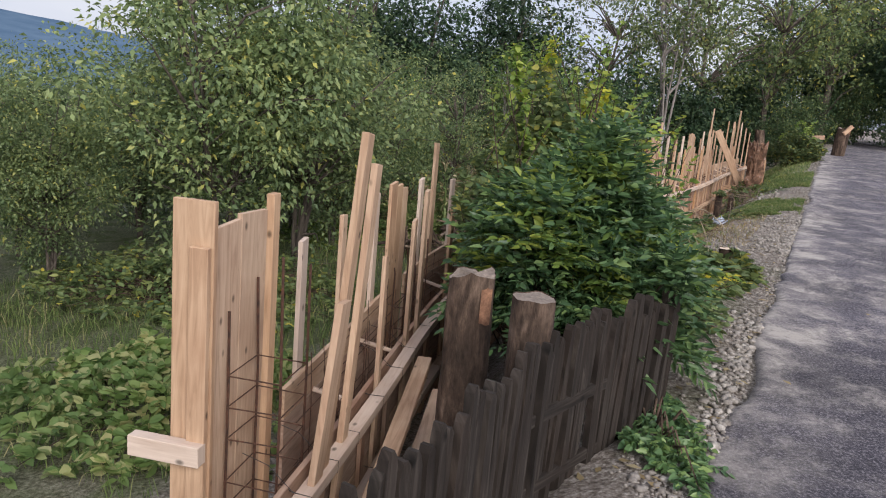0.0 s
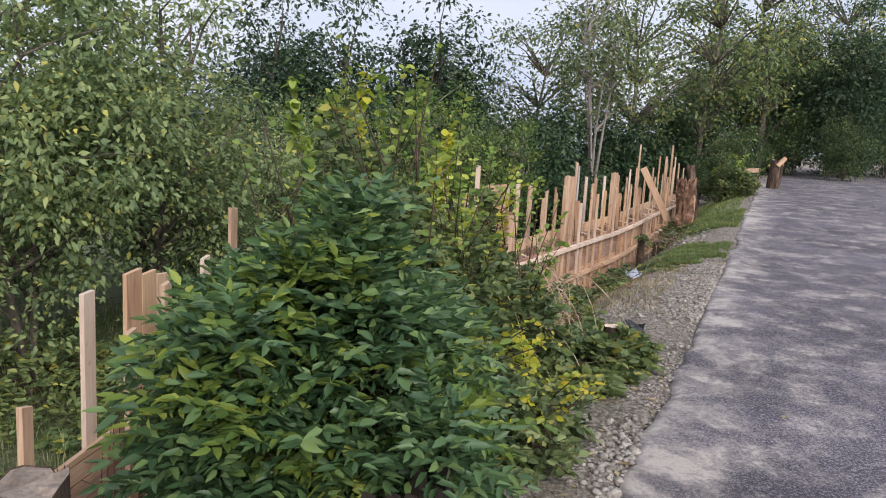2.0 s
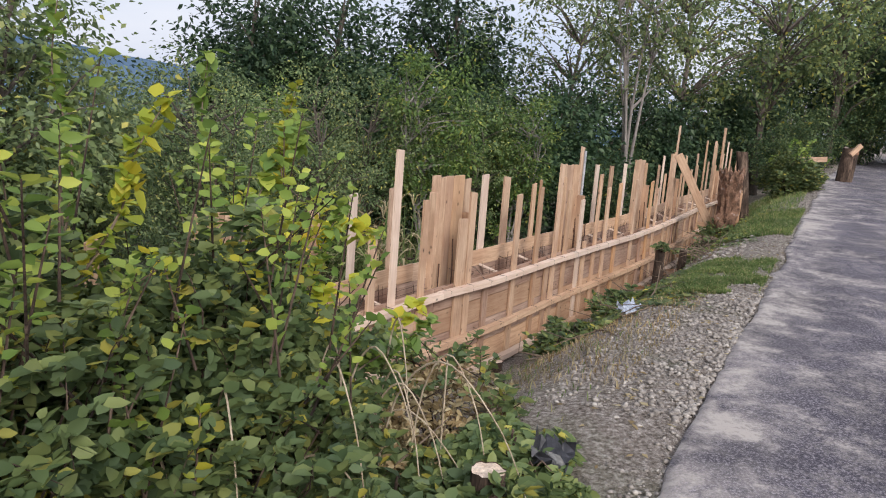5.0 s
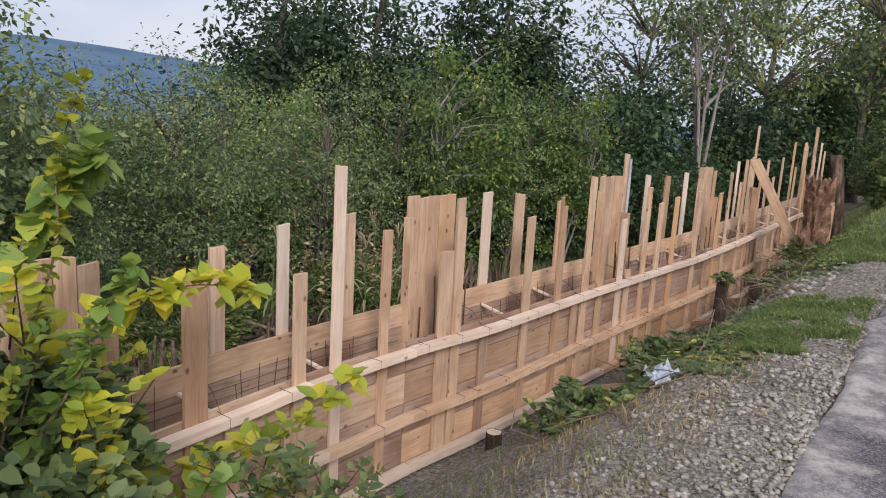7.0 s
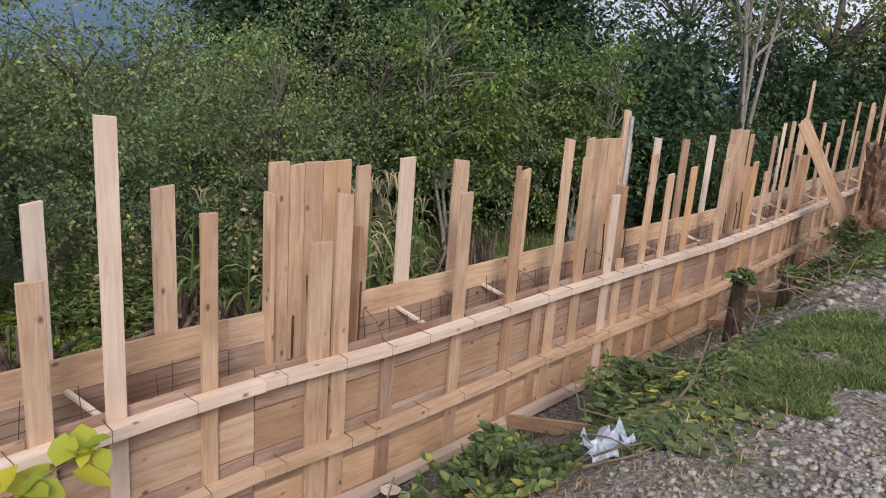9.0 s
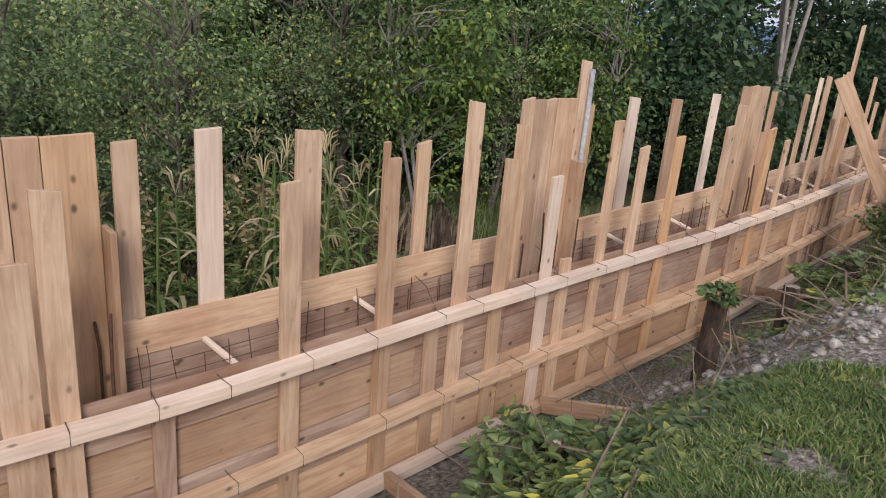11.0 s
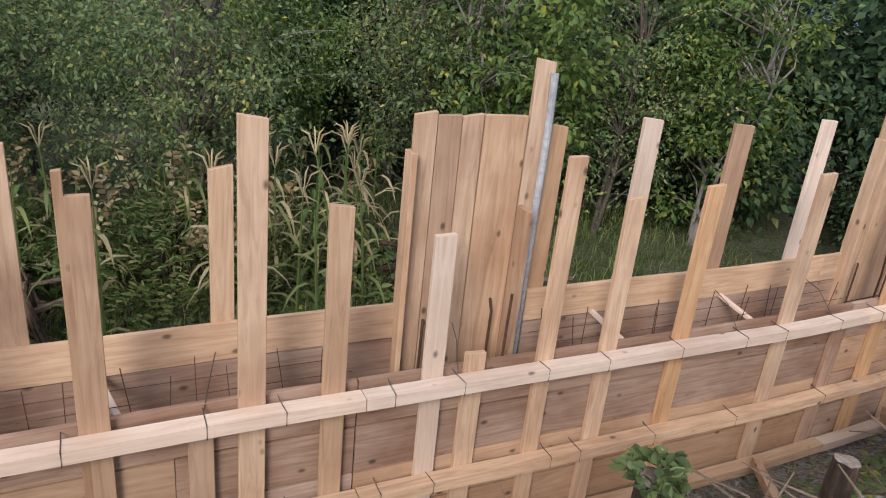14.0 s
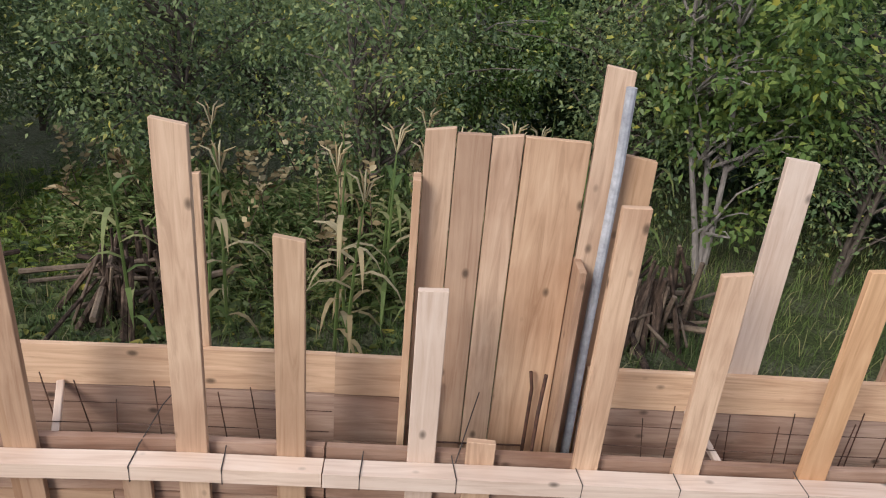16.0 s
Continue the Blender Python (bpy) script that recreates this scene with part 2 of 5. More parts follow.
def asphalt():
    """Dark bitumen with bare aggregate, blotches of pale dust and a dusty margin."""
    m, n, l, p = nodes_of("dusty_asphalt")
    tc = n.new("ShaderNodeTexCoord")
    pos = tc.outputs["Object"]
    agg = noise_tex(n, l, pos, 70, 3, 0.85)
    c = ramp_of(n, l, agg.outputs["Fac"], [(0.34, (0.028, 0.026, 0.035)), (0.5, (0.082, 0.074, 0.094)), (0.64, (0.31, 0.28, 0.305))]).outputs["Color"]
    patch_ = noise_tex(n, l, pos, 0.9, 3, 0.6, 0.4)
    c = mix(n, l, 'MULTIPLY', 1.0, c, ramp_of(n, l, patch_.outputs["Fac"], [(0.35, (0.75,) * 3), (0.65, (1.3,) * 3)]).outputs["Color"])
    blot = noise_tex(n, l, pos, 2.6, 7, 0.7, 0.2)
    df = ramp_of(n, l, blot.outputs["Fac"], [(0.47, (0.02,) * 3), (0.55, (0.36,) * 3), (0.64, (0.95,) * 3)]).outputs["Color"]
    fine = noise_tex(n, l, pos, 32, 4, 0.75)
    df = mix(n, l, 'MULTIPLY', 0.8, df, ramp_of(n, l, fine.outputs["Fac"], [(0.40, (0.1,) * 3), (0.60, (1.0,) * 3)]).outputs["Color"])
    margin = spread_of(n, l, across(n, l, pos), -0.55, 0.05)
    mg = mix(n, l, 'MULTIPLY', 1.0, ramp_of(n, l, margin, [(0.0, (0, 0, 0)), (1.0, (0.85,) * 3)]).outputs["Color"],
             ramp_of(n, l, blot.outputs["Fac"], [(0.38, (0.08,) * 3), (0.58, (1.0,) * 3)]).outputs["Color"])
    df = mix(n, l, 'ADD', 1.0, df, mg)
    sub = n.new("ShaderNodeVectorMath")
    sub.operation = 'DOT_PRODUCT'
    sub.inputs[1].default_value = (0.466, 0.885, 0)
    l.new(pos, sub.inputs[0])
    fresh = mix(n, l, 'ADD', 0.35, spread_of(n, l, sub.outputs["Value"], 2.4, 6.6), blot.outputs["Fac"])
    fresh = ramp_of(n, l, fresh, [(0.2, (0.22,) * 3), (0.9, (1.0,) * 3)]).outputs["Color"]
    df = mix(n, l, 'MULTIPLY', 1.0, df, fresh)
    c = mix(n, l, 'MULTIPLY', 1.0, c, ramp_of(n, l, fresh, [(0.2, (0.55,) * 3), (1.0, (0.95,) * 3)]).outputs["Color"])
    c = mix(n, l, 'MIX', df, c, (0.47, 0.42, 0.385))
    l.new(c, p.inputs["Base Color"])
    p.inputs["Roughness"].default_value = 0.9
    p.inputs["Specular IOR Level"].default_value = 0.3
    bump(n, l, agg.outputs["Fac"], 0.8, 0.008, p)
    return m


def earth():
    """Verge of soil, dust and straw; low green cover on the garden side."""
    m, n, l, p = nodes_of("earth")
    tc = n.new("ShaderNodeTexCoord")
    pos = tc.outputs["Object"]
    a = noise_tex(n, l, pos, 1.1, 6, 0.65, 0.5)
    b = noise_tex(n, l, pos, 34, 5, 0.75)
    soil = ramp_of(n, l, b.outputs["Fac"], [(0.34, (0.08, 0.062, 0.05)), (0.5, (0.265, 0.225, 0.195)), (0.66, (0.54, 0.49, 0.45))]).outputs["Color"]
    green = ramp_of(n, l, b.outputs["Fac"], [(0.35, (0.035, 0.05, 0.02)), (0.65, (0.12, 0.15, 0.055))]).outputs["Color"]
    f = ramp_of(n, l, a.outputs["Fac"], [(0.50, (0, 0, 0)), (0.66, (0.45, 0.45, 0.45))]).outputs["Color"]
    f = mix(n, l, 'ADD', 1.0, f, ramp_of(n, l, spread_of(n, l, across(n, l, pos), 2.6, 4.2), [(0.0, (0, 0, 0)), (1.0, (0.75,) * 3)]).outputs["Color"])
    c = mix(n, l, 'MIX', f, soil, green)
    l.new(c, p.inputs["Base Color"])
    p.inputs["Roughness"].default_value = 0.95
    p.inputs["Specular IOR Level"].default_value = 0.15
    bump(n, l, b.outputs["Fac"], 0.9, 0.04, p)
    return m


M_asphalt, M_earth = asphalt(), earth()


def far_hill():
    m, n, l, p = nodes_of("hazy_forest_hill")
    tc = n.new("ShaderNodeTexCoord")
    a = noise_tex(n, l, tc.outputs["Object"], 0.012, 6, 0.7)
    # distance haze is put into the forest colour as blue, with a faint glow
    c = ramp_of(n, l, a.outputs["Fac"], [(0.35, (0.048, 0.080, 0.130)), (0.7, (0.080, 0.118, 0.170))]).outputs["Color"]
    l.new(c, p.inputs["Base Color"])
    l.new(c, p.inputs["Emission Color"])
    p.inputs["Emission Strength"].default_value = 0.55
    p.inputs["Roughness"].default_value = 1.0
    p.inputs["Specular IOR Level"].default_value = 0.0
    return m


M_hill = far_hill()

# ---- building helpers ----


def mesh_of(name, verts, faces, material):
    me = bpy.data.meshes.new(name)
    me.from_pydata([tuple(v) for v in verts], [], [tuple(f) for f in faces])
    me.materials.append(material)
    return me


def quads_mesh(name, V, F, material, smooth=False):
    """A mesh from numpy arrays: V (n, 3), F (m, 3 or 4)."""
    me = bpy.data.meshes.new(name)
    k = F.shape[1]
    me.vertices.add(len(V))
    me.vertices.foreach_set("co", V.astype(np.float32).ravel())
    me.loops.add(F.size)
    me.loops.foreach_set("vertex_index", F.astype(np.int32).ravel())
    me.polygons.add(len(F))
    me.polygons.foreach_set("loop_start", np.arange(0, F.size, k, dtype=np.int32))
    me.update(calc_edges=True)
    if smooth:
        me.polygons.foreach_set("use_smooth", np.ones(len(F), dtype=bool))
    me.materials.append(material)
    return me


def part(name, me, parent, label=""):
    ob = new(name, me)
    ob.parent = parent
    return tagged(ob, label)


def empty(name, place=(0, 0, 0), label="", category="", group="", kind=""):
    ob = new(name)
    ob.empty_display_size = 0.1
    ob.location = place
    return tagged(ob, label, category, group, kind)


def hexa(name, corners, material, bev=0.003):
    """A board from 8 corners: index = 4*a + 2*b + c, a along the length; uv in metres, u along the length."""
    bm = bmesh.new()
    vs = [bm.verts.new(c) for c in corners]
    for f in ((0, 1, 3, 2), (4, 6, 7, 5), (0, 4, 5, 1), (2, 3, 7, 6), (0, 2, 6, 4), (1, 5, 7, 3)):
        bm.faces.new([vs[i] for i in f])
    bmesh.ops.recalc_face_normals(bm, faces=bm.faces)
    A = (Vector(corners[4]) - Vector(corners[0])).normalized()
    B = (Vector(corners[2]) - Vector(corners[0])).normalized()
    C = (Vector(corners[1]) - Vector(corners[0])).normalized()
    o = Vector(corners[0])
    if bev:
        bmesh.ops.bevel(bm, geom=bm.edges[:], offset=bev, segments=1, affect='EDGES')
    uv = bm.loops.layers.uv.new("uv")
    for f in bm.faces:
        thin = abs(f.normal.dot(B)) > 0.7
        end = abs(f.normal.dot(A)) > 0.7
        for lp in f.loops:
            d = lp.vert.co - o
            lp[uv].uv = (d.dot(A) * (0.2 if end else 1), d.dot(C if thin else B) + (5 if thin else 0))
    me = bpy.data.meshes.new(name)
    bm.to_mesh(me)
    bm.free()
    me.materials.append(material)
    return me


def tube(points, radii, sides=6, cap=True):
    """Verts and quads of a tapered tube along points."""
    P = [Vector(p) for p in points]
    V, F = [], []
    for i, p in enumerate(P):
        d = (P[min(i + 1, len(P) - 1)] - P[max(i - 1, 0)]).normalized()
        a = d.cross(Vector((0.31, 0.2, 0.93) if abs(d.z) < 0.9 else (1, 0.1, 0))).normalized()
        b = d.cross(a)
        r = radii[i] if hasattr(radii, "__len__") else radii
        for k in range(sides):
            t = 2 * math.pi * k / sides
            V.append(p + a * (r * math.cos(t)) + b * (r * math.sin(t)))
    for i in range(len(P) - 1):
        for k in range(sides):
            F.append((i * sides + k, i * sides + (k + 1) % sides, (i + 1) * sides + (k + 1) % sides, (i + 1) * sides + k))
    if cap:
        F.append(tuple(range(sides))[::-1])
        F.append(tuple((len(P) - 1) * sides + k for k in range(sides)))
    return V, F


def joined(chunks):
    V, F = [], []
    for v, f in chunks:
        o = len(V)
        V += v
        F += [tuple(i + o for i in q) for q in f]
    return V, F


# ---- plan: the road's edge and the line of the formwork ----
EDGE, ALONG, ASIDE = Vector((1.09, 2.49, 0)), Vector((0.466, 0.885, 0)), Vector((-0.885, 0.466, 0))


def uv_of(x, y):
    d = Vector((x - EDGE.x, y - EDGE.y, 0))
    return d.dot(ASIDE), d.dot(ALONG)


def xy_of(u, v):
    p = EDGE + ASIDE * u + ALONG * v
    return p.x, p.y


KNOTS = [(-0.665, 1.755), (-0.52, 2.6), (-0.34, 3.45), (-0.20, 4.2), (0.0, 5.2), (0.34, 6.4), (0.96, 7.85), (1.62, 9.1), (2.23, 10.2),
         (2.95, 11.3), (3.62, 12.45), (4.14, 13.3), (5.24, 15.1), (6.27, 17.0), (7.35, 19.1), (8.6, 21.4), (10.0, 23.9)]


def catmull(k, n=800):
    k = np.array(k)
    out = []
    for u in np.linspace(0, len(k) - 1, n):
        i = int(min(max(math.floor(u), 0), len(k) - 2))
        f = u - i
        p = [k[max(i - 1, 0)], k[i], k[i + 1], k[min(i + 2, len(k) - 1)]]
        out.append(.5 * ((2 * p[1]) + (-p[0] + p[2]) * f + (2 * p[0] - 5 * p[1] + 4 * p[2] - p[3]) * f * f + (-p[0] + 3 * p[1] - 3 * p[2] + p[3]) * f ** 3))
    return np.array(out)


LINE = catmull(KNOTS)
LEN = np.concatenate([[0], np.cumsum(np.hypot(*np.diff(LINE, axis=0).T))])


def on_line(s, off=0.0, z=0.0):
    """A point at s metres along the formwork, off metres behind its studs' front."""
    x, y = np.interp(s, LEN, LINE[:, 0]), np.interp(s, LEN, LINE[:, 1])
    x1, y1 = np.interp(s + 0.1, LEN, LINE[:, 0]), np.interp(s + 0.1, LEN, LINE[:, 1])
    x0, y0 = np.interp(s - 0.1, LEN, LINE[:, 0]), np.interp(s - 0.1, LEN, LINE[:, 1])
    d = math.hypot(x1 - x0, y1 - y0)
    return Vector((x - (y1 - y0) / d * off, y + (x1 - x0) / d * off, z))


WALL_U = [uv_of(*p)[::-1] for p in LINE[::20]]
WV, WU = [p[0] for p in WALL_U], [p[1] for p in WALL_U]


def ground_z(u, v):
    road = float(np.interp(v, (-6, 0, 3, 6, 9, 13, 17, 22, 40, 80), (-0.22, -0.15, -0.07, 0.0, 0.05, 0.26, 0.40, 0.53, 0.7, 0.7)))
    if u <= 0:
        return road - 0.02
    w = float(np.interp(v, WV, WU))
    k = w / 2.45
    prof = np.interp(u / k, (0, 0.5, 0.8, 1.05, 1.4, 1.8, 2.3, 3.0, 5.5, 9, 20, 60, 300, 3000),
                     (0, -0.04, -0.10, -0.22, -0.50, -0.80, -1.10, -1.15, -1.25, -1.5, -2.6, -9, -40, -40))
    far = float(np.interp(v, (18, 24), (0, 1)))
    if u < 4:
        prof = prof * (1 - 0.55 * far)
    h = road * (1 - min(u / 1.9, 1)) + float(prof)
    if u < 12:
        h += 0.035 * noise.noise(Vector((u * 2.1, v * 2.1, 0))) + 0.02 * noise.noise(Vector((u * 7, v * 7, 3)))
    return h


def gz(x, y):
    return ground_z(*uv_of(x, y))


# ---- ground, road, hills ----
us = np.concatenate([-np.geomspace(3000, 8, 14), np.arange(-7, -0.5, 0.5), np.arange(-0.5, 4.0, 0.07), np.arange(4, 12, 0.4), np.geomspace(12, 3000, 26)])
vs_ = np.concatenate([-np.geomspace(3000, 6, 14), np.arange(-5, 26, 0.13), np.geomspace(26, 3000, 28)])
GV = np.array([(*xy_of(u, v), ground_z(u, v)) for u in us for v in vs_])
nu, nv = len(us), len(vs_)
ii, jj = np.meshgrid(np.arange(nu - 1), np.arange(nv - 1), indexing="ij")
a = (ii * nv + jj).ravel()
ground = new("ground", quads_mesh("ground", GV, np.stack([a, a + 1, a + nv + 1, a + nv], 1)[:, ::-1], M_earth, True))
tagged(ground, "brown earth bank sloping from the road to the garden", "ground", kind="structure")

rv = np.concatenate([np.arange(-8, 26, 0.12), np.arange(26, 46, 0.5)])
RV = []
for v in rv:
    e = 0.11 * noise.noise(Vector((v * 0.9, 1, 0))) + 0.05 * noise.noise(Vector((v * 4, 5, 0)))
    for u in (e + 0.02, e, e - 0.05, -1.2, -2.4, -3.6, -4.8):
        z = ground_z(min(u, 0), v) + 0.04 - (0.06 if u == e + 0.02 else 0) - (0.012 if u == e else 0)
        bend = -0.02 * max(v - 22, 0) ** 2 * 0.25
        RV.append((*xy_of(u + bend, v), z))
RV = np.array(RV)
ii, jj = np.meshgrid(np.arange(len(rv) - 1), np.arange(6), indexing="ij")
a = (ii * 7 + jj).ravel()
road = new("road", quads_mesh("road", RV, np.stack([a, a + 1, a + 8, a + 7], 1), M_asphalt, True))
tagged(road, "dusty grey asphalt lane with pale dirt patches", "road", kind="structure")

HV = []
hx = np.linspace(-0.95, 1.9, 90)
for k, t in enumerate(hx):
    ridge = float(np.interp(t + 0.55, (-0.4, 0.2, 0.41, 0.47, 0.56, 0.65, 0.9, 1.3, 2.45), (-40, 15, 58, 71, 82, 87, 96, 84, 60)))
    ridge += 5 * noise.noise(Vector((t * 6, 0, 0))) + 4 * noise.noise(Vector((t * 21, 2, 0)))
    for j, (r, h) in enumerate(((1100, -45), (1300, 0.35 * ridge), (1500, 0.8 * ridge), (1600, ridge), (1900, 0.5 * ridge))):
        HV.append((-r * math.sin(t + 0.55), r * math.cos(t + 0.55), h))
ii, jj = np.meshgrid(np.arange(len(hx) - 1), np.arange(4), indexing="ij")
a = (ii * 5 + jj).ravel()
tagged(new("backdrop", quads_mesh("backdrop", np.array(HV), np.stack([a, a + 1, a + 6, a + 5], 1), M_hill, True)), "wooded hills across the valley with blue haze painted in", "hills", kind="structure")

# ---- formwork ----


def rail_z(s):
    return float(np.interp(s, (0, 3, 6, 8, 30), (-0.40, -0.38, -0.24, -0.17, -0.17)))


def swept(name, s0, s1, o0, o1, z0, z1, material, wob=0.0, rel=True, gap=0.0):
    """A board that follows the line from s0 to s1, between offsets o0, o1 and heights z0, z1 over the rail's height."""
    n = max(2, int((s1 - s0) / 0.22) + 1)
    V, F, U = [], [], []
    ph = random.random() * 50
    for i in range(n):
        s = s0 + (s1 - s0) * i / (n - 1)
        b = rail_z(s) + 0.17 if rel else 0.0
        w = wob * noise.noise(Vector((s * 1.3 + ph, 0, 0)))
        for o, z in ((o0, z0), (o1, z0), (o1, z1), (o0, z1)):
            V.append(on_line(s, o + w * 0.5, z + b + w))
    L4 = [0, abs(o1 - o0), abs(o1 - o0) + abs(z1 - z0), 2 * abs(o1 - o0) + abs(z1 - z0)]
    me_uv = []
    for i in range(n - 1):
        for k in range(4):
            q = (i * 4 + k, i * 4 + (k + 1) % 4, i * 4 + 4 + (k + 1) % 4, i * 4 + 4 + k)
            F.append(q[::-1])
            a, c = s0 + (s1 - s0) * i / (n - 1), s0 + (s1 - s0) * (i + 1) / (n - 1)
            v0 = L4[k]
            v1 = v0 + (abs(o1 - o0) if k % 2 == 0 else abs(z1 - z0))
            me_uv += [(c, v0), (c, v1), (a, v1), (a, v0)]
    e = (n - 1) * 4
    F += [(0, 1, 2, 3), (e + 3, e + 2, e + 1, e)]
    me_uv += [(0, 0), (0.03, 0), (0.03, abs(z1 - z0)), (0, abs(z1 - z0))] * 2
    me = mesh_of(name, V, F, material)
    lay = me.uv_layers.new(name="uv")
    for d, uvc in zip(lay.data, me_uv):
        d.uv = uvc
    return me


def stud(s, top, w, off, material, foot=-1.22, lean=0.0, thick=0.025, tip=None, out=0.0):
    """An upright board. lean: metres that its top stands further along; out: metres that its top leans towards the road."""
    t = (on_line(s + 0.05) - on_line(s - 0.05)).normalized()
    nrm = (on_line(s, 1) - on_line(s, 0)).normalized()
    cut = random.uniform(-0.012, 0.012)
    c = []
    for a in (0, 1):
        for b in (0, 1):
            for k in (0, 1):
                z = foot if a == 0 else top + (cut if k else -cut) * 0.7
                p = on_line(s, off, z) + t * ((k - 0.5) * w + (lean if a else 0)) + nrm * (b * thick - (out if a else 0))
                c.append(p)
    return hexa("stud", c, material, bev=0.002)


def beam(name, p0, p1, w, h, material, up=(0, 0, 1), bev=0.003):
    """A straight board from p0 to p1."""
    p0, p1 = Vector(p0), Vector(p1)
    d = (p1 - p0).normalized()
    sd = d.cross(Vector(up)).normalized() * (w / 2)
    u = sd.cross(d).normalized() * (h / 2)
    c = [p + sd * (2 * b - 1) + u * (2 * k - 1) for p in (p0, p1) for b in (0, 1) for k in (0, 1)]
    return hexa(name, c, material, bev=bev)


TONES = {"w": M_wood, "p": M_pale, "d": M_damp, "a": M_amber}


def tie_mesh(s, z):
    """A loop of wire round a rail."""
    ph = random.uniform(-0.02, 0.02)
    pts = []
    for o, dz in ((0.03, 0.035), (0.0, 0.029), (-0.079, 0.029), (-0.079, -0.03), (0.0, -0.03)):
        pts.append(on_line(s + ph * (o + 0.08) * 6, o, z + dz))
    return mesh_of("wire_tie", *tube(pts, 0.0021, 4), M_wire)


def section(s0, s1, fars, near, far):
    """A stretch of formwork: front planks, rails, studs, back planks, ties and spacers."""
    top = empty("wall_formwork", on_line(s0, 0, -1.2), "raw spruce plank formwork wall with upright studs on the bank", "formwork", "bays of the wall formwork")
    inv = Matrix.Translation(-top.location)

    def add(name, me, label=""):
        me.transform(inv)
        return part(name, me, top, label)
    # front planks
    for z0, z1 in ((-1.24, -1.035), (-1.03, -0.805), (-0.80, -0.575), (-0.57, -0.34), (-0.335, -0.115)):
        s = s0 + 0.002
        while s < s1 - 0.02:
            e = min(s1 - 0.002, s + random.uniform(2.2, 3.4))
            if s1 - e < 0.5:
                e = s1 - 0.002
            add("plank", swept("plank", s, e - 0.003, 0.027 + 0.006 * random.random(), 0.056, z0 + 0.003, z1 + random.uniform(-0.004, 0.0), random.choice((M_plank, M_plank, M_damp, M_wood)), 0.004))
            s = e
    # back planks
    for f0, f1 in fars:
        for z0, z1 in ((-1.2, -0.86), (-0.855, -0.56), (-0.555, -0.30), (-0.295, -0.095), (-0.09, 0.07)):
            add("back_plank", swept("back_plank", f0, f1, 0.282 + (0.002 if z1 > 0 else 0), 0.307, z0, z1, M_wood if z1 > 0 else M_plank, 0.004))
    # rails
    for z, o in ((-0.165, 0), (-0.655, 0.0), (-1.04, 0.004)):
        s = s0
        while s < s1 - 0.02:
            e = min(s1, s + random.uniform(2.4, 3.1))
            if s1 - e < 0.6:
                e = s1
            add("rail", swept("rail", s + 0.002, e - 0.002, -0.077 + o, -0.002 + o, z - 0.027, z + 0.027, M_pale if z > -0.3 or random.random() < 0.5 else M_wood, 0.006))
            s = e
    for s, zt, w, tone in near:
        add("stud", stud(s, zt, w, 0.0, TONES[tone], lean=random.uniform(-0.008, 0.008)))
    for s, zt, w, tone in far:
        add("back_stud", stud(s, zt, w, 0.309, TONES[tone], lean=random.uniform(-0.008, 0.008)))
    # short studs between the rails
    s = s0 + 0.25
    while s < s1:
        if all(abs(s - q[0]) > 0.17 for q in near):
            add("cleat", stud(s, -0.2 + rail_z(s) + 0.17, random.uniform(0.07, 0.1), 0.0, random.choice((M_wood, M_damp, M_plank)), lean=random.uniform(-0.015, 0.015)))
        s += random.uniform(0.42, 0.62)
    # ties and spacers
    s = s0 + 0.12
    while s < s1:
        b = rail_z(s) + 0.17
        add("wire_tie", tie_mesh(s, -0.165 + b))
        if random.random() < 0.8:
            add("wire_tie", tie_mesh(s + random.uniform(-0.1, 0.1), -0.655 + b))
        add("wire_tie", mesh_of("wire_tie", *tube([on_line(s, 0.0, -0.135 + b), on_line(s + 0.05, 0.14, -0.06 + b), on_line(s + 0.09, 0.28, -0.05 + b)], 0.002, 4), M_wire)) if random.random() < 0.5 else None
        s += random.uniform(0.28, 0.48)
    for f0, f1 in fars:
        for k in range(int((f1 - f0) / 0.85)):
            s = f0 + 0.45 + k * 0.85
            b = rail_z(s) + 0.17
            add("spacer", beam("spacer", on_line(s, 0.054, -0.15 + b), on_line(s - 0.06, 0.28, -0.08 + b), 0.025, 0.022, M_pale))
    return top


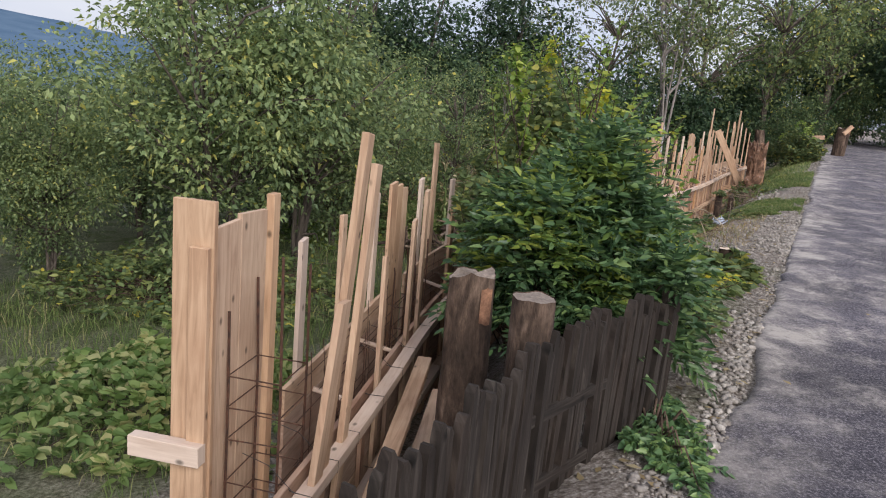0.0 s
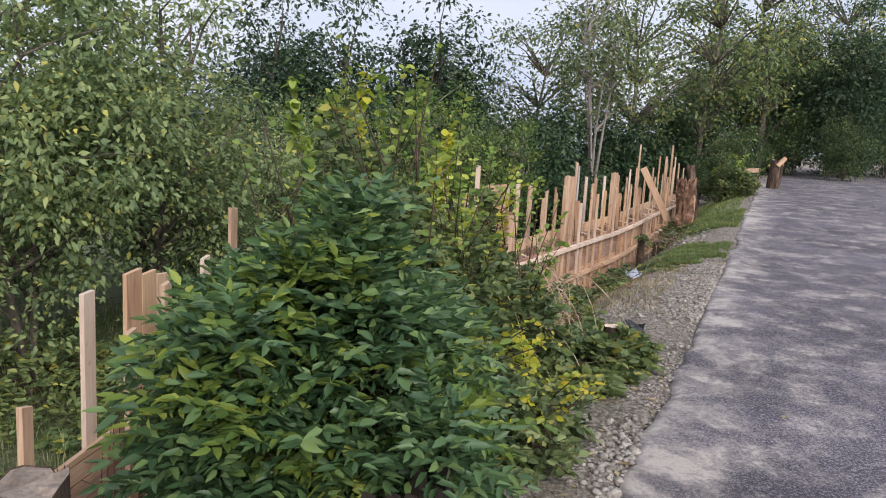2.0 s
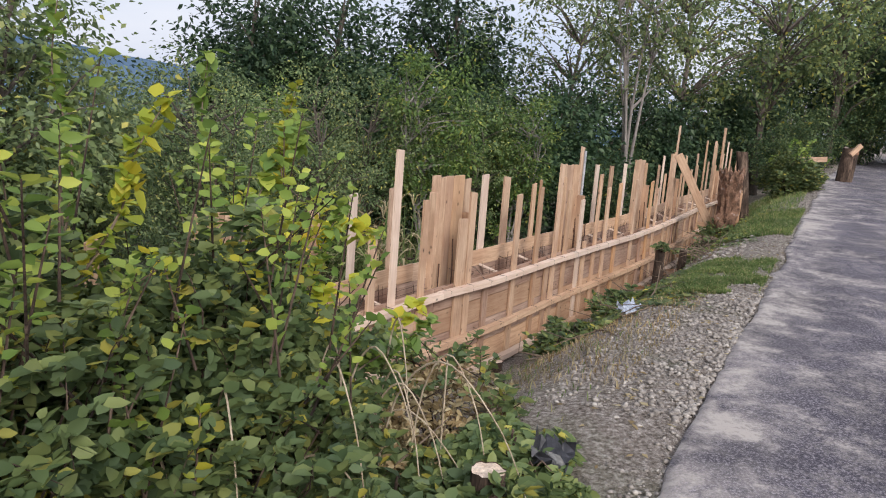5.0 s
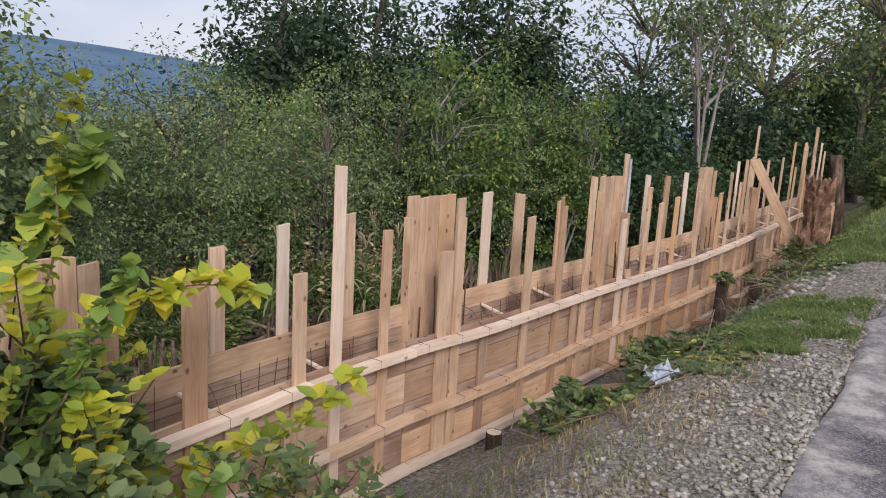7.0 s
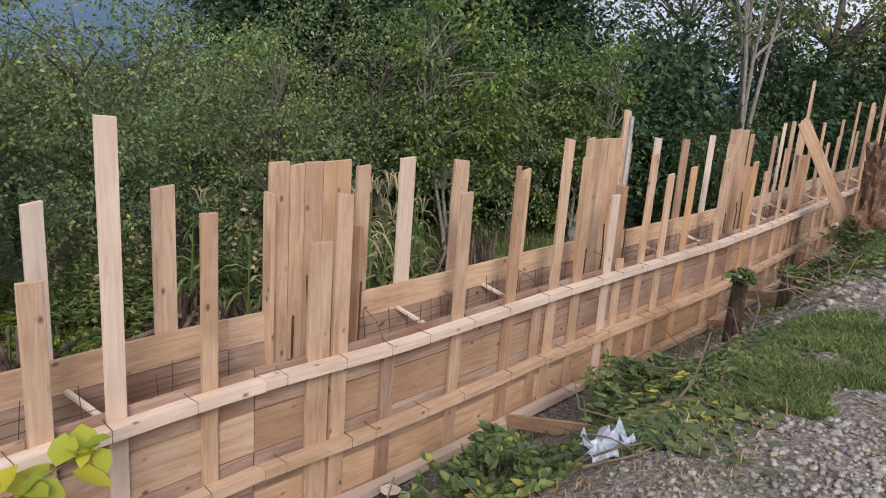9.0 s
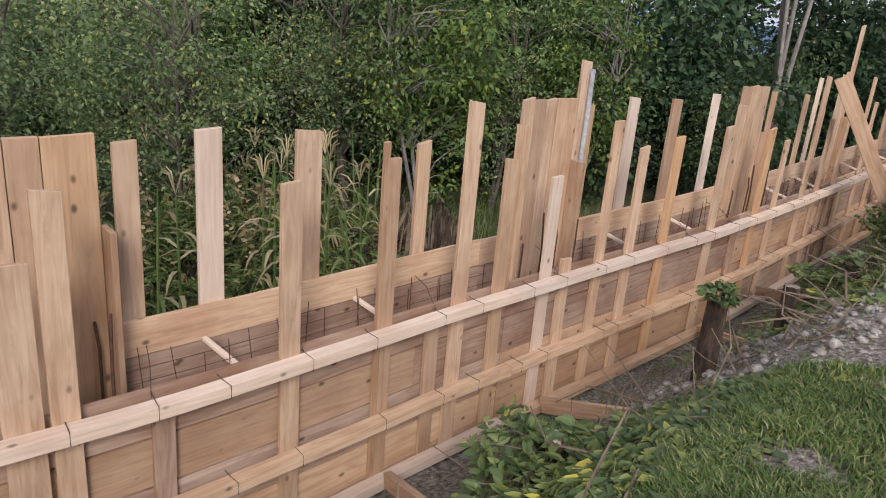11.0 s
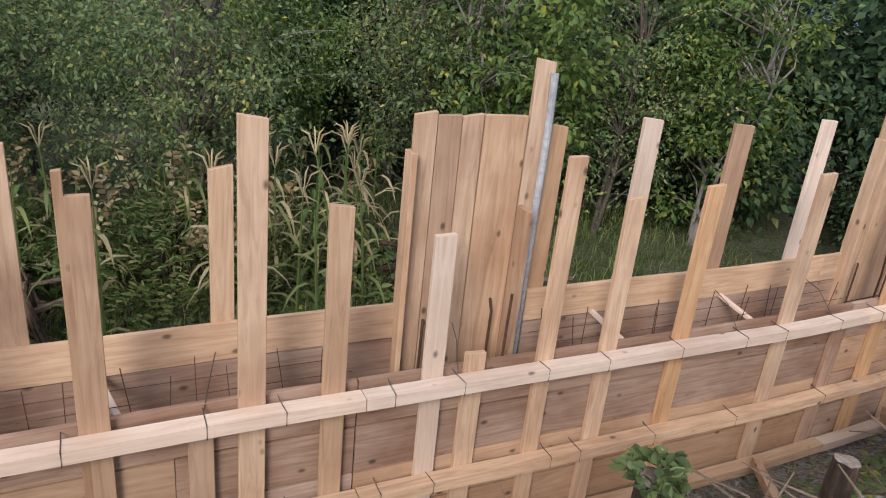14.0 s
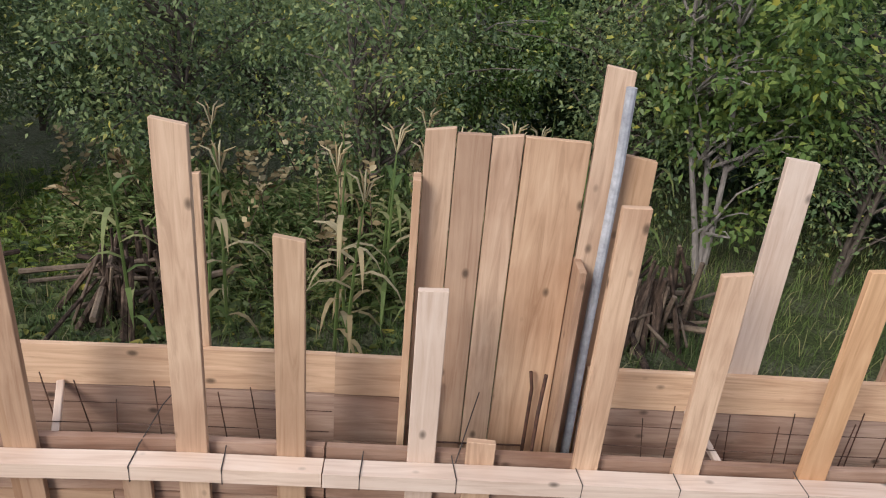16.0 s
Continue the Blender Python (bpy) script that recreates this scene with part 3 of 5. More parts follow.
def column(s0, s1, tops, tone, off=0.285, tall=None, side=True, wide=()):
    """The upright plank box of a pillar, open to the road."""
    top = empty("column_formwork", on_line(s0, off, -1.2), "upright plank box for a pillar in the wall formwork", "formwork", "pillar forms of the wall")
    inv = Matrix.Translation(-top.location)

    def add(name, me, label=""):
        me.transform(inv)
        return part(name, me, top, label)
    n = len(tops)
    wts = list(wide) or [1] * n
    tot = sum(wts)
    s = s0
    for i in range(n):
        w = (s1 - s0) * wts[i] / tot
        add("board", stud(s + w / 2, tops[i], w - 0.004, off + 0.001 * (i % 3), TONES[tone[i % len(tone)]], lean=0.0))
        s += w
    if side:
        for se, tt, dr in ((s0 - 0.014, tops[0] - 0.15, -1), (s1 + 0.014, min(tops[-1] - 0.12, 0.5), 1)):
            a, b = on_line(se, off + 0.02), on_line(se, off - 0.10 if dr > 0 else off - 0.06)
            c = []
            t = (on_line(se + 0.05) - on_line(se - 0.05)).normalized()
            for e in (0, 1):
                for q in (a, b):
                    for k in (0, 1):
                        c.append(Vector((q.x, q.y, -1.2 if e == 0 else tt)) + t * ((k - 0.5) * 0.025))
            add("side_board", hexa("side_board", c, M_damp if dr > 0 else M_wood, bev=0.002))
    if tall:
        add("tall_board", stud(s1 + 0.042, tall, 0.088, off + 0.004, M_wood, lean=0.012))
        add("outer_board", stud(s1 + 0.17, tall - 0.28, 0.11, off + 0.03, M_amber))
    return top


def cage(s0, s1, off0, off1, top):
    """Reinforcement of a pillar: four bars and their stirrups."""
    root = empty("rebar_cage", on_line(s0, off0, -1.2), "rusty steel bars and stirrups inside a pillar form", "rebar", "pillar reinforcement")
    inv = Matrix.Translation(-root.location)
    for i, (s, o) in enumerate(((s0, off0), (s1, off0), (s1, off1), (s0, off1))):
        me = mesh_of("bar", *tube([on_line(s, o, -1.2), on_line(s + 0.01, o, 0.0), on_line(s + 0.02 * (i % 2), o + 0.01, top - 0.09 * i)], 0.0065, 6), M_steel)
        me.transform(inv)
        part("bar", me, root)
    z = -1.05
    while z < top - 0.48:
        k = random.uniform(-0.01, 0.01)
        loop = [on_line(s, o, z + k * j) for j, (s, o) in enumerate(((s0, off0), (s1, off0), (s1, off1), (s0, off1), (s0, off0)))]
        me = mesh_of("stirrup", *tube(loop, 0.0035, 5), M_steel)
        me.transform(inv)
        part("stirrup", me, root)
        z += 0.16
    return root


def mesh_cage(f0, f1):
    """Thin steel fabric standing in the trench between the planks."""
    root = empty("rebar_fabric", on_line(f0, 0.2, -1.2), "thin rusty steel fabric standing between the planks", "rebar", "wall reinforcement")
    inv = Matrix.Translation(-root.location)
    for o in (0.11, 0.22):
        for z in (-0.55, -0.32, -0.12):
            n = max(2, int((f1 - f0) / 0.4))
            me = mesh_of("long_bar", *tube([on_line(f0 + (f1 - f0) * i / n, o, z + 0.01 * noise.noise(Vector((i, o * 9, z)))) for i in range(n + 1)], 0.0022, 4), M_steel)
            me.transform(inv)
            part("long_bar", me, root)
    s = f0 + 0.08
    while s < f1 - 0.05:
        o = 0.11 if random.random() < 0.35 else 0.22
        me = mesh_of("upright_bar", *tube([on_line(s, o, -1.15), on_line(s + 0.01, o, -0.3), on_line(s + random.uniform(-.03, .03), o + random.uniform(-.02, .02), random.uniform(-0.06, 0.02))], 0.0023, 4), M_steel)
        me.transform(inv)
        part("upright_bar", me, root)
        s += 0.115
    return root


BAYS = [
    (0.95, 5.35, [(1.6, 3.45), (3.93, 5.35)],
     [(2.35, 0.40, 0.06, "w"), (3.05, 0.50, 0.07, "w"), (3.36, 0.66, 0.07, "w"), (4.2, 0.42, 0.08, "w"), (4.75, 0.48, 0.08, "d")],
     [(1.85, 0.55, 0.08, "p"), (2.5, 0.58, 0.08, "w"), (3.2, 0.62, 0.09, "p"), (4.3, 0.62, 0.08, "p"), (4.62, 0.90, 0.08, "w"), (5.1, 0.55, 0.08, "p")]),
    (5.35, 9.2, [(5.35, 6.68), (7.17, 9.2)],
     [(5.6, 0.55, 0.08, "w"), (6.3, 0.5, 0.08, "w"), (7.48, 0.64, 0.14, "d"), (8.20, 0.53, 0.095, "w"), (8.50, 1.14, 0.085, "p"), (8.94, 0.71, 0.08, "w")],
     [(6.0, 0.66, 0.08, "w"), (7.84, 0.68, 0.10, "w"), (8.34, 0.76, 0.085, "p"), (8.90, 0.78, 0.11, "w")]),
    (9.2, 12.15, [(9.2, 9.42), (9.97, 12.15)],
     [(9.56, 0.50, 0.135, "w"), (9.70, 0.74, 0.10, "w"), (10.64, 0.67, 0.10, "w"), (11.155, 0.80, 0.03, "d"), (11.20, 0.72, 0.085, "d"), (11.72, 0.96, 0.10, "w"), (12.04, 0.64, 0.092, "a")],
     [(10.06, 0.82, 0.095, "w"), (10.42, 0.85, 0.115, "p"), (10.94, 0.81, 0.14, "w"), (11.67, 0.70, 0.09, "w")]),
    (12.15, 15.1, [(12.15, 12.40), (13.05, 15.1)],
     [(12.47, 0.50, 0.092, "p"), (12.66, -0.05, 0.095, "w"), (13.01, 0.80, 0.085, "w"), (13.36, 0.61, 0.092, "w"), (13.79, 0.65, 0.095, "a"), (14.52, 0.68, 0.10, "w")],
     [(13.63, 0.88, 0.107, "p"), (14.21, 0.85, 0.125, "d"), (14.84, 0.87, 0.105, "p")]),
    (15.1, 19.6, [(15.1, 15.26), (15.86, 18.0), (18.3, 19.6)],
     [(15.37, 0.61, 0.11, "a"), (15.77, 0.48, 0.084, "w"), (16.52, 1.02, 0.10, "w"), (16.95, 0.6, 0.09, "w"), (17.5, 0.66, 0.09, "w"), (18.5, 0.69, 0.08, "w"), (19.1, 0.75, 0.09, "w")],
     [(16.08, 0.85, 0.09, "a"), (17.0, 0.79, 0.10, "w"), (17.33, 0.95, 0.08, "p"), (17.65, 0.61, 0.10, "w"), (19.5, 0.91, 0.10, "w")]),
    (19.6, 24.6, [(19.6, 22.35), (22.75, 24.6)],
     [(20.3, 0.8, 0.09, "w"), (21.2, 0.7, 0.09, "w"), (22.0, 0.95, 0.10, "w"), (23.0, 1.05, 0.10, "w"), (24.0, 0.9, 0.09, "w")],
     [(20.66, 0.94, 0.10, "w"), (21.55, 1.22, 0.10, "w"), (23.6, 1.55, 0.24, "w"), (24.3, 1.2, 0.1, "p")]),
]
first_bay = None
for s0, s1, fars, near, far in BAYS:
    bay = section(s0, s1, fars, near, far)
    first_bay = first_bay or bay
    for f0, f1 in fars:
        if f1 - f0 > 0.5 and f0 < 18:
            mesh_cage(f0, f1)

# studs at the start that lean towards the lane
for s, zt, w, tone, out in ((1.20, 0.46, 0.10, M_wood, 0.14), (1.32, 1.14, 0.078, M_wood, 0.16), (1.60, 0.99, 0.078, M_wood, 0.12)):
    me = stud(s, zt, w, 0.0, tone, foot=-0.95, out=out, thick=0.032)
    me.transform(Matrix.Translation(-first_bay.location))
    part("stud", me, first_bay)

column(1.06, 1.56, (0.72, 0.74), "w", 0.39, side=False)
column(3.48, 3.90, (0.66, 0.63, 0.60), "wa", 0.30, side=False)
column(6.70, 7.15, (0.74, 0.74, 0.69), "w", wide=(2, 1, 1))
column(9.43, 9.95, (0.87, 0.85, 0.86, 0.86), "wwda", wide=(1, 0.8, 1, 1.6))
column(12.41, 12.93, (0.91, 0.90, 0.90, 0.90), "wdww", tall=1.13, wide=(0.9, 1, 0.9, 1.9))
column(15.28, 15.84, (0.92, 0.92, 0.91), "w", wide=(1, 1, 1.6))
column(18.02, 18.28, (0.97, 1.0), "w", tall=1.5)
column(22.37, 22.72, (1.2, 1.22, 1.15), "w")
cage(1.16, 1.44, 0.12, 0.36, 0.62)
for s in (3.52, 6.8, 9.55, 12.5, 15.38):
    cage(s, s + 0.34, 0.10, 0.25, 0.22 + 0.1 * random.random())

# the end of the wall: cross board, batten and a projecting rail
end = empty("end_board", on_line(1.0, 0.4, -1.2), "tall raw spruce end board with a batten nailed on", "formwork")
for name, s, o0, o1, z, th, mt in (("board", 1.02, 0.35, 0.53, 0.84, 0.028, M_wood), ("batten", 0.988, 0.36, 0.44, 0.66, 0.03, M_wood), ("corner_batten", 1.62, 0.37, 0.41, 0.80, 0.07, M_amber)):
    t = (on_line(s + 0.05) - on_line(s - 0.05)).normalized()
    me = hexa(name, [on_line(s, o, zz) + t * ((k - 0.5) * th) for zz in (-1.2, z) for o in (o0, o1) for k in (0, 1)], mt, bev=0.002)
    me.transform(Matrix.Translation(-end.location))
    part(name, me, end)
me = beam("cross_rail", on_line(0.965, 0.68, -0.20), on_line(0.96, 0.36, -0.20), 0.06, 0.09, M_pale)
me.transform(Matrix.Translation(-end.location))
part("cross_rail", me, end)

# a grey tube added for the lit side of the tall board
tagged(new("grey_pipe", mesh_of("grey_pipe", *tube([on_line(13.01, 0.272, -1.1), on_line(13.015, 0.272, 0.2), on_line(13.02, 0.272, 0.82), on_line(13.015, 0.273, 1.08)], 0.017, 10), M_lit_side)), "grey strip added for the lit side of the tall board", "pipe")

# sloping props between the formwork and the bank
for s, z, outp, w, h in ((12.5, -1.0, (4.93, 12.35, -0.50), 0.045, 0.10), (14.5, -0.98, (5.55, 13.55, -0.52), 0.05, 0.05), (15.6, -0.9, (6.3, 14.7, -0.55), 0.045, 0.10), (11.2, -1.0, (4.0, 11.3, -0.62), 0.045, 0.09), (19.3, -0.45, (8.0, 18.6, -0.35), 0.045, 0.10)):
    tagged(new("prop", beam("prop", on_line(s, -0.085, z), outp, w, h, M_wood)), "raw spruce prop between the formwork and the bank", "prop", "props of the formwork")
tagged(new("brace", beam("brace", on_line(16.62, -0.06, 1.02), (7.0, 16.75, -0.34), 0.035, 0.14, M_wood, up=(0.85, -0.1, 0.5))), "raw spruce plank leaning against the formwork", "brace")
# loose planks behind the old fence
for p0, p1, w, h in (((-0.25, 2.2, -0.50), (0.03, 4.5, -0.36), 0.09, 0.05), ((-0.14, 2.2, -0.66), (0.16, 4.2, -0.44), 0.14, 0.03), ((-0.02, 2.1, -0.62), (0.2, 3.0, -0.40), 0.08, 0.03)):
    tagged(new("loose_plank", beam("loose_plank", p0, p1, w, h, M_wood)), "raw spruce plank lying against the bank", "plank", "loose planks")

# ---- plants ----


def leaf_quads(P, D, size, width=0.5, droop=0.25, seed=1):
    """Folded diamond leaves: P places (n, 3), D directions (n, 3), size (n,)."""
    g = np.random.default_rng(seed)
    n = len(P)
    D = D / (np.linalg.norm(D, axis=1)[:, None] + 1e-9)
    S = np.cross(D, g.normal(size=(n, 3)) * 0.75 + np.array([0, 0, 1.0]))
    S /= np.linalg.norm(S, axis=1)[:, None] + 1e-9
    N = np.cross(S, D)
    L, W = size[:, None], (size * width)[:, None]
    a = P
    b = P + D * L * 0.42 + S * W * 0.5 + N * L * 0.06
    c = P + D * L - np.array([0, 0, 1]) * L * droop
    d = P + D * L * 0.42 - S * W * 0.5 + N * L * 0.06
    V = np.stack([a, b, c, d], 1).reshape(-1, 3)
    F = np.arange(n * 4).reshape(-1, 4)
    return V, F


def full_leaves(P, D, size, width=0.5, droop=0.25, seed=1):
    """Rounder leaves with a midrib fold, for plants near the lane."""
    g = np.random.default_rng(seed)
    n = len(P)
    D = D / (np.linalg.norm(D, axis=1)[:, None] + 1e-9)
    S = np.cross(D, g.normal(size=(n, 3)) + np.array([0, 0, 1.2]))
    S /= np.linalg.norm(S, axis=1)[:, None] + 1e-9
    N = np.cross(S, D)
    L, W = size[:, None], (size * width)[:, None]
    dn = np.array([0, 0, 1]) * L * droop
    c = P + D * L - dn
    b1_, d1_ = P + D * L * 0.28 + S * W * 0.46 + N * L * 0.07, P + D * L * 0.28 - S * W * 0.46 + N * L * 0.07
    b2_, d2_ = P + D * L * 0.66 + S * W * 0.38 + N * L * 0.05 - dn * 0.5, P + D * L * 0.66 - S * W * 0.38 + N * L * 0.05 - dn * 0.5
    V = np.stack([P, b1_, b2_, c, d2_, d1_], 1).reshape(-1, 3)
    k = np.arange(n)[:, None] * 6
    return V, np.concatenate([k + (0, 1, 2, 3), k + (0, 3, 4, 5)])


def crown_points(g, n_clump, per, rx, ry, rz, base, spread, hollow=0.45):
    """Leaf places in clumps scattered through an uneven ellipsoid."""
    C = g.normal(size=(n_clump, 3))
    C /= np.linalg.norm(C, axis=1)[:, None]
    lump = 1 + 0.28 * np.sin(C[:, 0] * 5 + 1) * np.cos(C[:, 1] * 4) + 0.2 * np.sin(C[:, 2] * 7 + 2)
    r = (hollow + (1 - hollow) * g.random(n_clump) ** 0.6) * lump
    C = C * r[:, None] * np.array([rx, ry, rz]) + np.array([0, 0, base + rz])
    k = np.maximum(4, (per * (0.4 + 1.2 * g.random(n_clump))).astype(int))
    idx = np.repeat(np.arange(n_clump), k)
    off = g.normal(size=(len(idx), 3)) * spread * np.array([1, 1, 0.62]) * (0.6 + 0.8 * g.random(n_clump))[idx][:, None]
    return C, C[idx] + off, off


def tree(name, label, seed, height, rx, rz, base, leaf, n_clump, per, spread, leafmat, barkmat, r0=0.13, stems=1, hollow=0.45, limbs=26, category="tree", group=""):
    g = np.random.default_rng(seed)
    rnd = random.Random(seed)
    root = empty(name, (0, 0, 0), label, category, group)
    C, P, off = crown_points(g, n_clump, per, rx, rx * 0.92, rz, base, spread, hollow)
    P[:, 2] = np.maximum(P[:, 2], 0.05)
    D = off + g.normal(size=off.shape) * spread * 0.6 + np.array([0, 0, -0.15 * spread])
    V, F = leaf_quads(P, D, leaf * (0.6 + 0.8 * g.random(len(P))), 0.55, 0.2, seed)
    tagged(part("crown", quads_mesh("crown", V, F, leafmat), root), kind="stuff")
    chunks = []
    lines = []
    for k in range(stems):
        lx, ly = rnd.uniform(-1, 1) * 0.12 * height * (stems > 1), rnd.uniform(-1, 1) * 0.12 * height * (stems > 1)
        pts = []
        for i in range(7):
            f = i / 6
            pts.append(Vector((lx * f + 0.05 * height * f * math.sin(3 * f + seed + k), ly * f + 0.04 * height * f * math.cos(4 * f + k), -0.15 + f * height * 0.86)))
        rr = [r0 / (stems ** 0.5) * (1 - 0.85 * i / 6) * (1.35 if i == 0 else 1) for i in range(7)]
        chunks.append(tube(pts, rr, 8))
        lines.append(pts)
    V, F = joined(chunks)
    part("trunk", mesh_of("trunk", V, F, barkmat), root)
    chunks = []
    for i in g.choice(len(C), min(limbs, len(C)), replace=False):
        c = Vector(C[i])
        pts = rnd.choice(lines)
        h = min(max(c.z - 0.25 * rz - 0.2 * (c - Vector((0, 0, c.z))).length, base * 0.6), height * 0.7)
        st = min(pts, key=lambda q: abs(q.z - h))
        midp = (st + c) / 2 + Vector((rnd.uniform(-.2, .2), rnd.uniform(-.2, .2), 0.12 * (c - st).length))
        q1, q2 = st.lerp(midp, 0.55), midp.lerp(c, 0.5) + Vector((0, 0, 0.03))
        chunks.append(tube([st, q1, midp, q2, c], [r0 * .3, r0 * .24, r0 * .17, r0 * .1, 0.006], 5))
    V, F = joined(chunks)
    tagged(part("branchwork", mesh_of("branchwork", V, F, barkmat), root), kind="stuff")
    return root


def plant(proto, spots):
    """Put a thing and its copies at (x, y, turn, size)."""
    for i, (x, y, r, k) in enumerate(spots):
        m = pose(x, y, gz(x, y) - 0.05, 0, 0, r)
        if i == 0:
            place0 = m, k
            continue
        ob = copy_thing(proto, m)
        ob.scale = (k, k, k)
    proto.matrix_basis = place0[0]
    proto.scale = (place0[1],) * 3


# tall dark trees behind the garden
plant(tree("tree", "tall dark green leafy tree at the garden's end", 11, 8.5, 2.7, 3.6, 0.6, 0.17, 220, 72, 0.31, L_dark, M_trunk, 0.17, hollow=0.2, group="trees behind the garden"),
      [(-0.6, 20.8, 0, 0.76), (1.9, 22.5, 80, 0.82), (-2.4, 22.4, 130, 0.72), (-1.9, 19.8, 300, 0.74), (15.5, 35, 160, 0.95), (20, 37.5, 10, 1.0), (25, 39, 220, 1.0), (30, 38, 130, 1.0), (19, 30.5, 70, 0.8)])
plant(tree("tree", "airy grey-green tree with open crown and pale sky gaps", 23, 9.0, 2.6, 3.6, 1.6, 0.145, 125, 46, 0.26, L_mid, M_trunk, 0.15, hollow=0.3, limbs=60, group="trees beside the lane"),
      [(5.6, 26.0, 0, 0.8), (8.8, 26.5, 120, 0.95), (12.0, 28.0, 60, 1.0), (15.6, 31.0, 220, 1.05), (20.5, 34.0, 310, 1.05), (2.6, 26.5, 240, 0.72)])
# trees in full leaf beside the start of the wall
plant(tree("fruit_tree", "bushy olive green fruit tree in the garden", 31, 4.6, 1.35, 1.9, 0.6, 0.067, 225, 92, 0.17, L_olive, M_trunk, 0.07, stems=3, hollow=0.2, limbs=50, group="fruit trees in the garden"),
      [(-2.4, 8.6, 0, 1.05), (-1.9, 10.3, 100, 1.05), (-4.4, 8.4, 210, 0.6), (-3.4, 10.8, 20, 0.85), (-6.0, 10.6, 80, 0.65), (-1.6, 11.9, 300, 0.6), (-5.4, 7.2, 33, 0.5)])
plant(tree("young_tree", "small slender fruit tree with sparse green leaves", 37, 3.3, 1.05, 1.35, 0.4, 0.046, 150, 84, 0.13, L_young, M_trunk, 0.05, stems=3, hollow=0.2, limbs=60, group="young trees in the garden"),
      [(0.2, 15.0, 0, 1.0), (-1.0, 13.6, 90, 1.05), (0.9, 17.6, 200, 1.1), (-2.6, 13.4, 40, 0.95), (-1.4, 16.4, 150, 1.05), (2.6, 18.6, 10, 1.0), (-3.6, 15.6, 250, 1.1), (-2.8, 18.2, 20, 1.2), (-5.2, 13.0, 70, 1.1), (-0.6, 18.9, 280, 1.25), (-4.6, 11.6, 180, 0.9)])
plant(tree("hazel_bush", "broad light green hazel bush with yellowing leaves", 41, 3.6, 1.25, 1.5, 0.2, 0.092, 105, 82, 0.18, L_wood, M_trunk, 0.05, stems=5, hollow=0.15, limbs=40, group="bushes behind the garden", category="bush"),
      [(3.4, 20.0, 0, 1.05), (6.3, 22.6, 120, 0.8), (1.6, 20.4, 200, 0.75), (-2.0, 19.6, 250, 0.9), (-4.4, 18.4, 90, 1.05), (-6.4, 16.2, 10, 1.0), (-7.5, 13.5, 140, 1.0), (5.6, 19.6, 300, 0.6), (11.3, 24.8, 50, 0.55), (-8.5, 19.5, 40, 0.9), (14.0, 29.0, 60, 0.8), (16.8, 31.0, 160, 0.9), (19.5, 31.5, 200, 0.9), (22.5, 33.0, 20, 1.0), (12.2, 26.2, 110, 0.7), (25.5, 34.0, 90, 1.0), (17.5, 28.0, 300, 0.8)])
plant(tree("dark_bush", "dense dark green thicket behind the garden", 43, 3.8, 1.45, 1.6, 0.1, 0.13, 120, 90, 0.24, L_dark, M_trunk, 0.06, stems=4, hollow=0.15, limbs=30, group="thickets behind the garden", category="bush"),
      [(5.0, 21.4, 0, 1.0), (7.4, 24.4, 60, 1.0), (0.2, 21.6, 150, 1.0), (-1.2, 21.0, 210, 0.9), (8.8, 26.0, 90, 0.95), (2.8, 22.0, 30, 1.05), (10.8, 28.2, 250, 1.0), (-4.0, 21.5, 120, 0.8), (13.4, 31.5, 10, 1.1), (18.0, 34.0, 75, 1.2), (23.0, 36.0, 190, 1.2)])
plant(tree("light_hazel", "open light green tree with yellowing leaf tips", 45, 4.4, 1.15, 1.6, 0.9, 0.08, 90, 90, 0.17, L_light, M_greytrunk, 0.06, stems=3, hollow=0.3, limbs=55, group="light trees in the garden"),
      [(1.9, 17.6, 0, 0.95), (3.6, 19.0, 140, 0.8), (-0.9, 17.0, 60, 0.75)])
# pale multi-stemmed trunk
pale = tree("pale_trunked_tree", "tree with several pale bare stems leaning apart", 47, 7.5, 1.7, 2.2, 3.2, 0.11, 110, 50, 0.28, L_olive, M_greytrunk, 0.12, stems=5, hollow=0.3, limbs=26)
plant(pale, [(6.5, 21.6, 0, 1.0)])


def spray(g, base, tip, n, leaf, pairs=False):
    """Leaf places and directions along a bending shoot."""
    base, tip = np.array(base), np.array(tip)
    t = np.linspace(0.12, 1, n)[:, None]
    sag = np.array([0, 0, 1]) * (np.linalg.norm(tip - base) * 0.18)
    P = base * (1 - t) + tip * t + sag * (4 * t * (1 - t))
    d = (tip - base) / (np.linalg.norm(tip - base) + 1e-9)
    side = np.cross(d, [0, 0, 1]) + 1e-6
    side /= np.linalg.norm(side)
    sg = np.where(np.arange(n) % 2 == 0, 1, -1)[:, None]
    D = side * sg + d * 0.55 + g.normal(size=(n, 3)) * 0.22 + np.array([0, 0, 0.15])
    return P, D


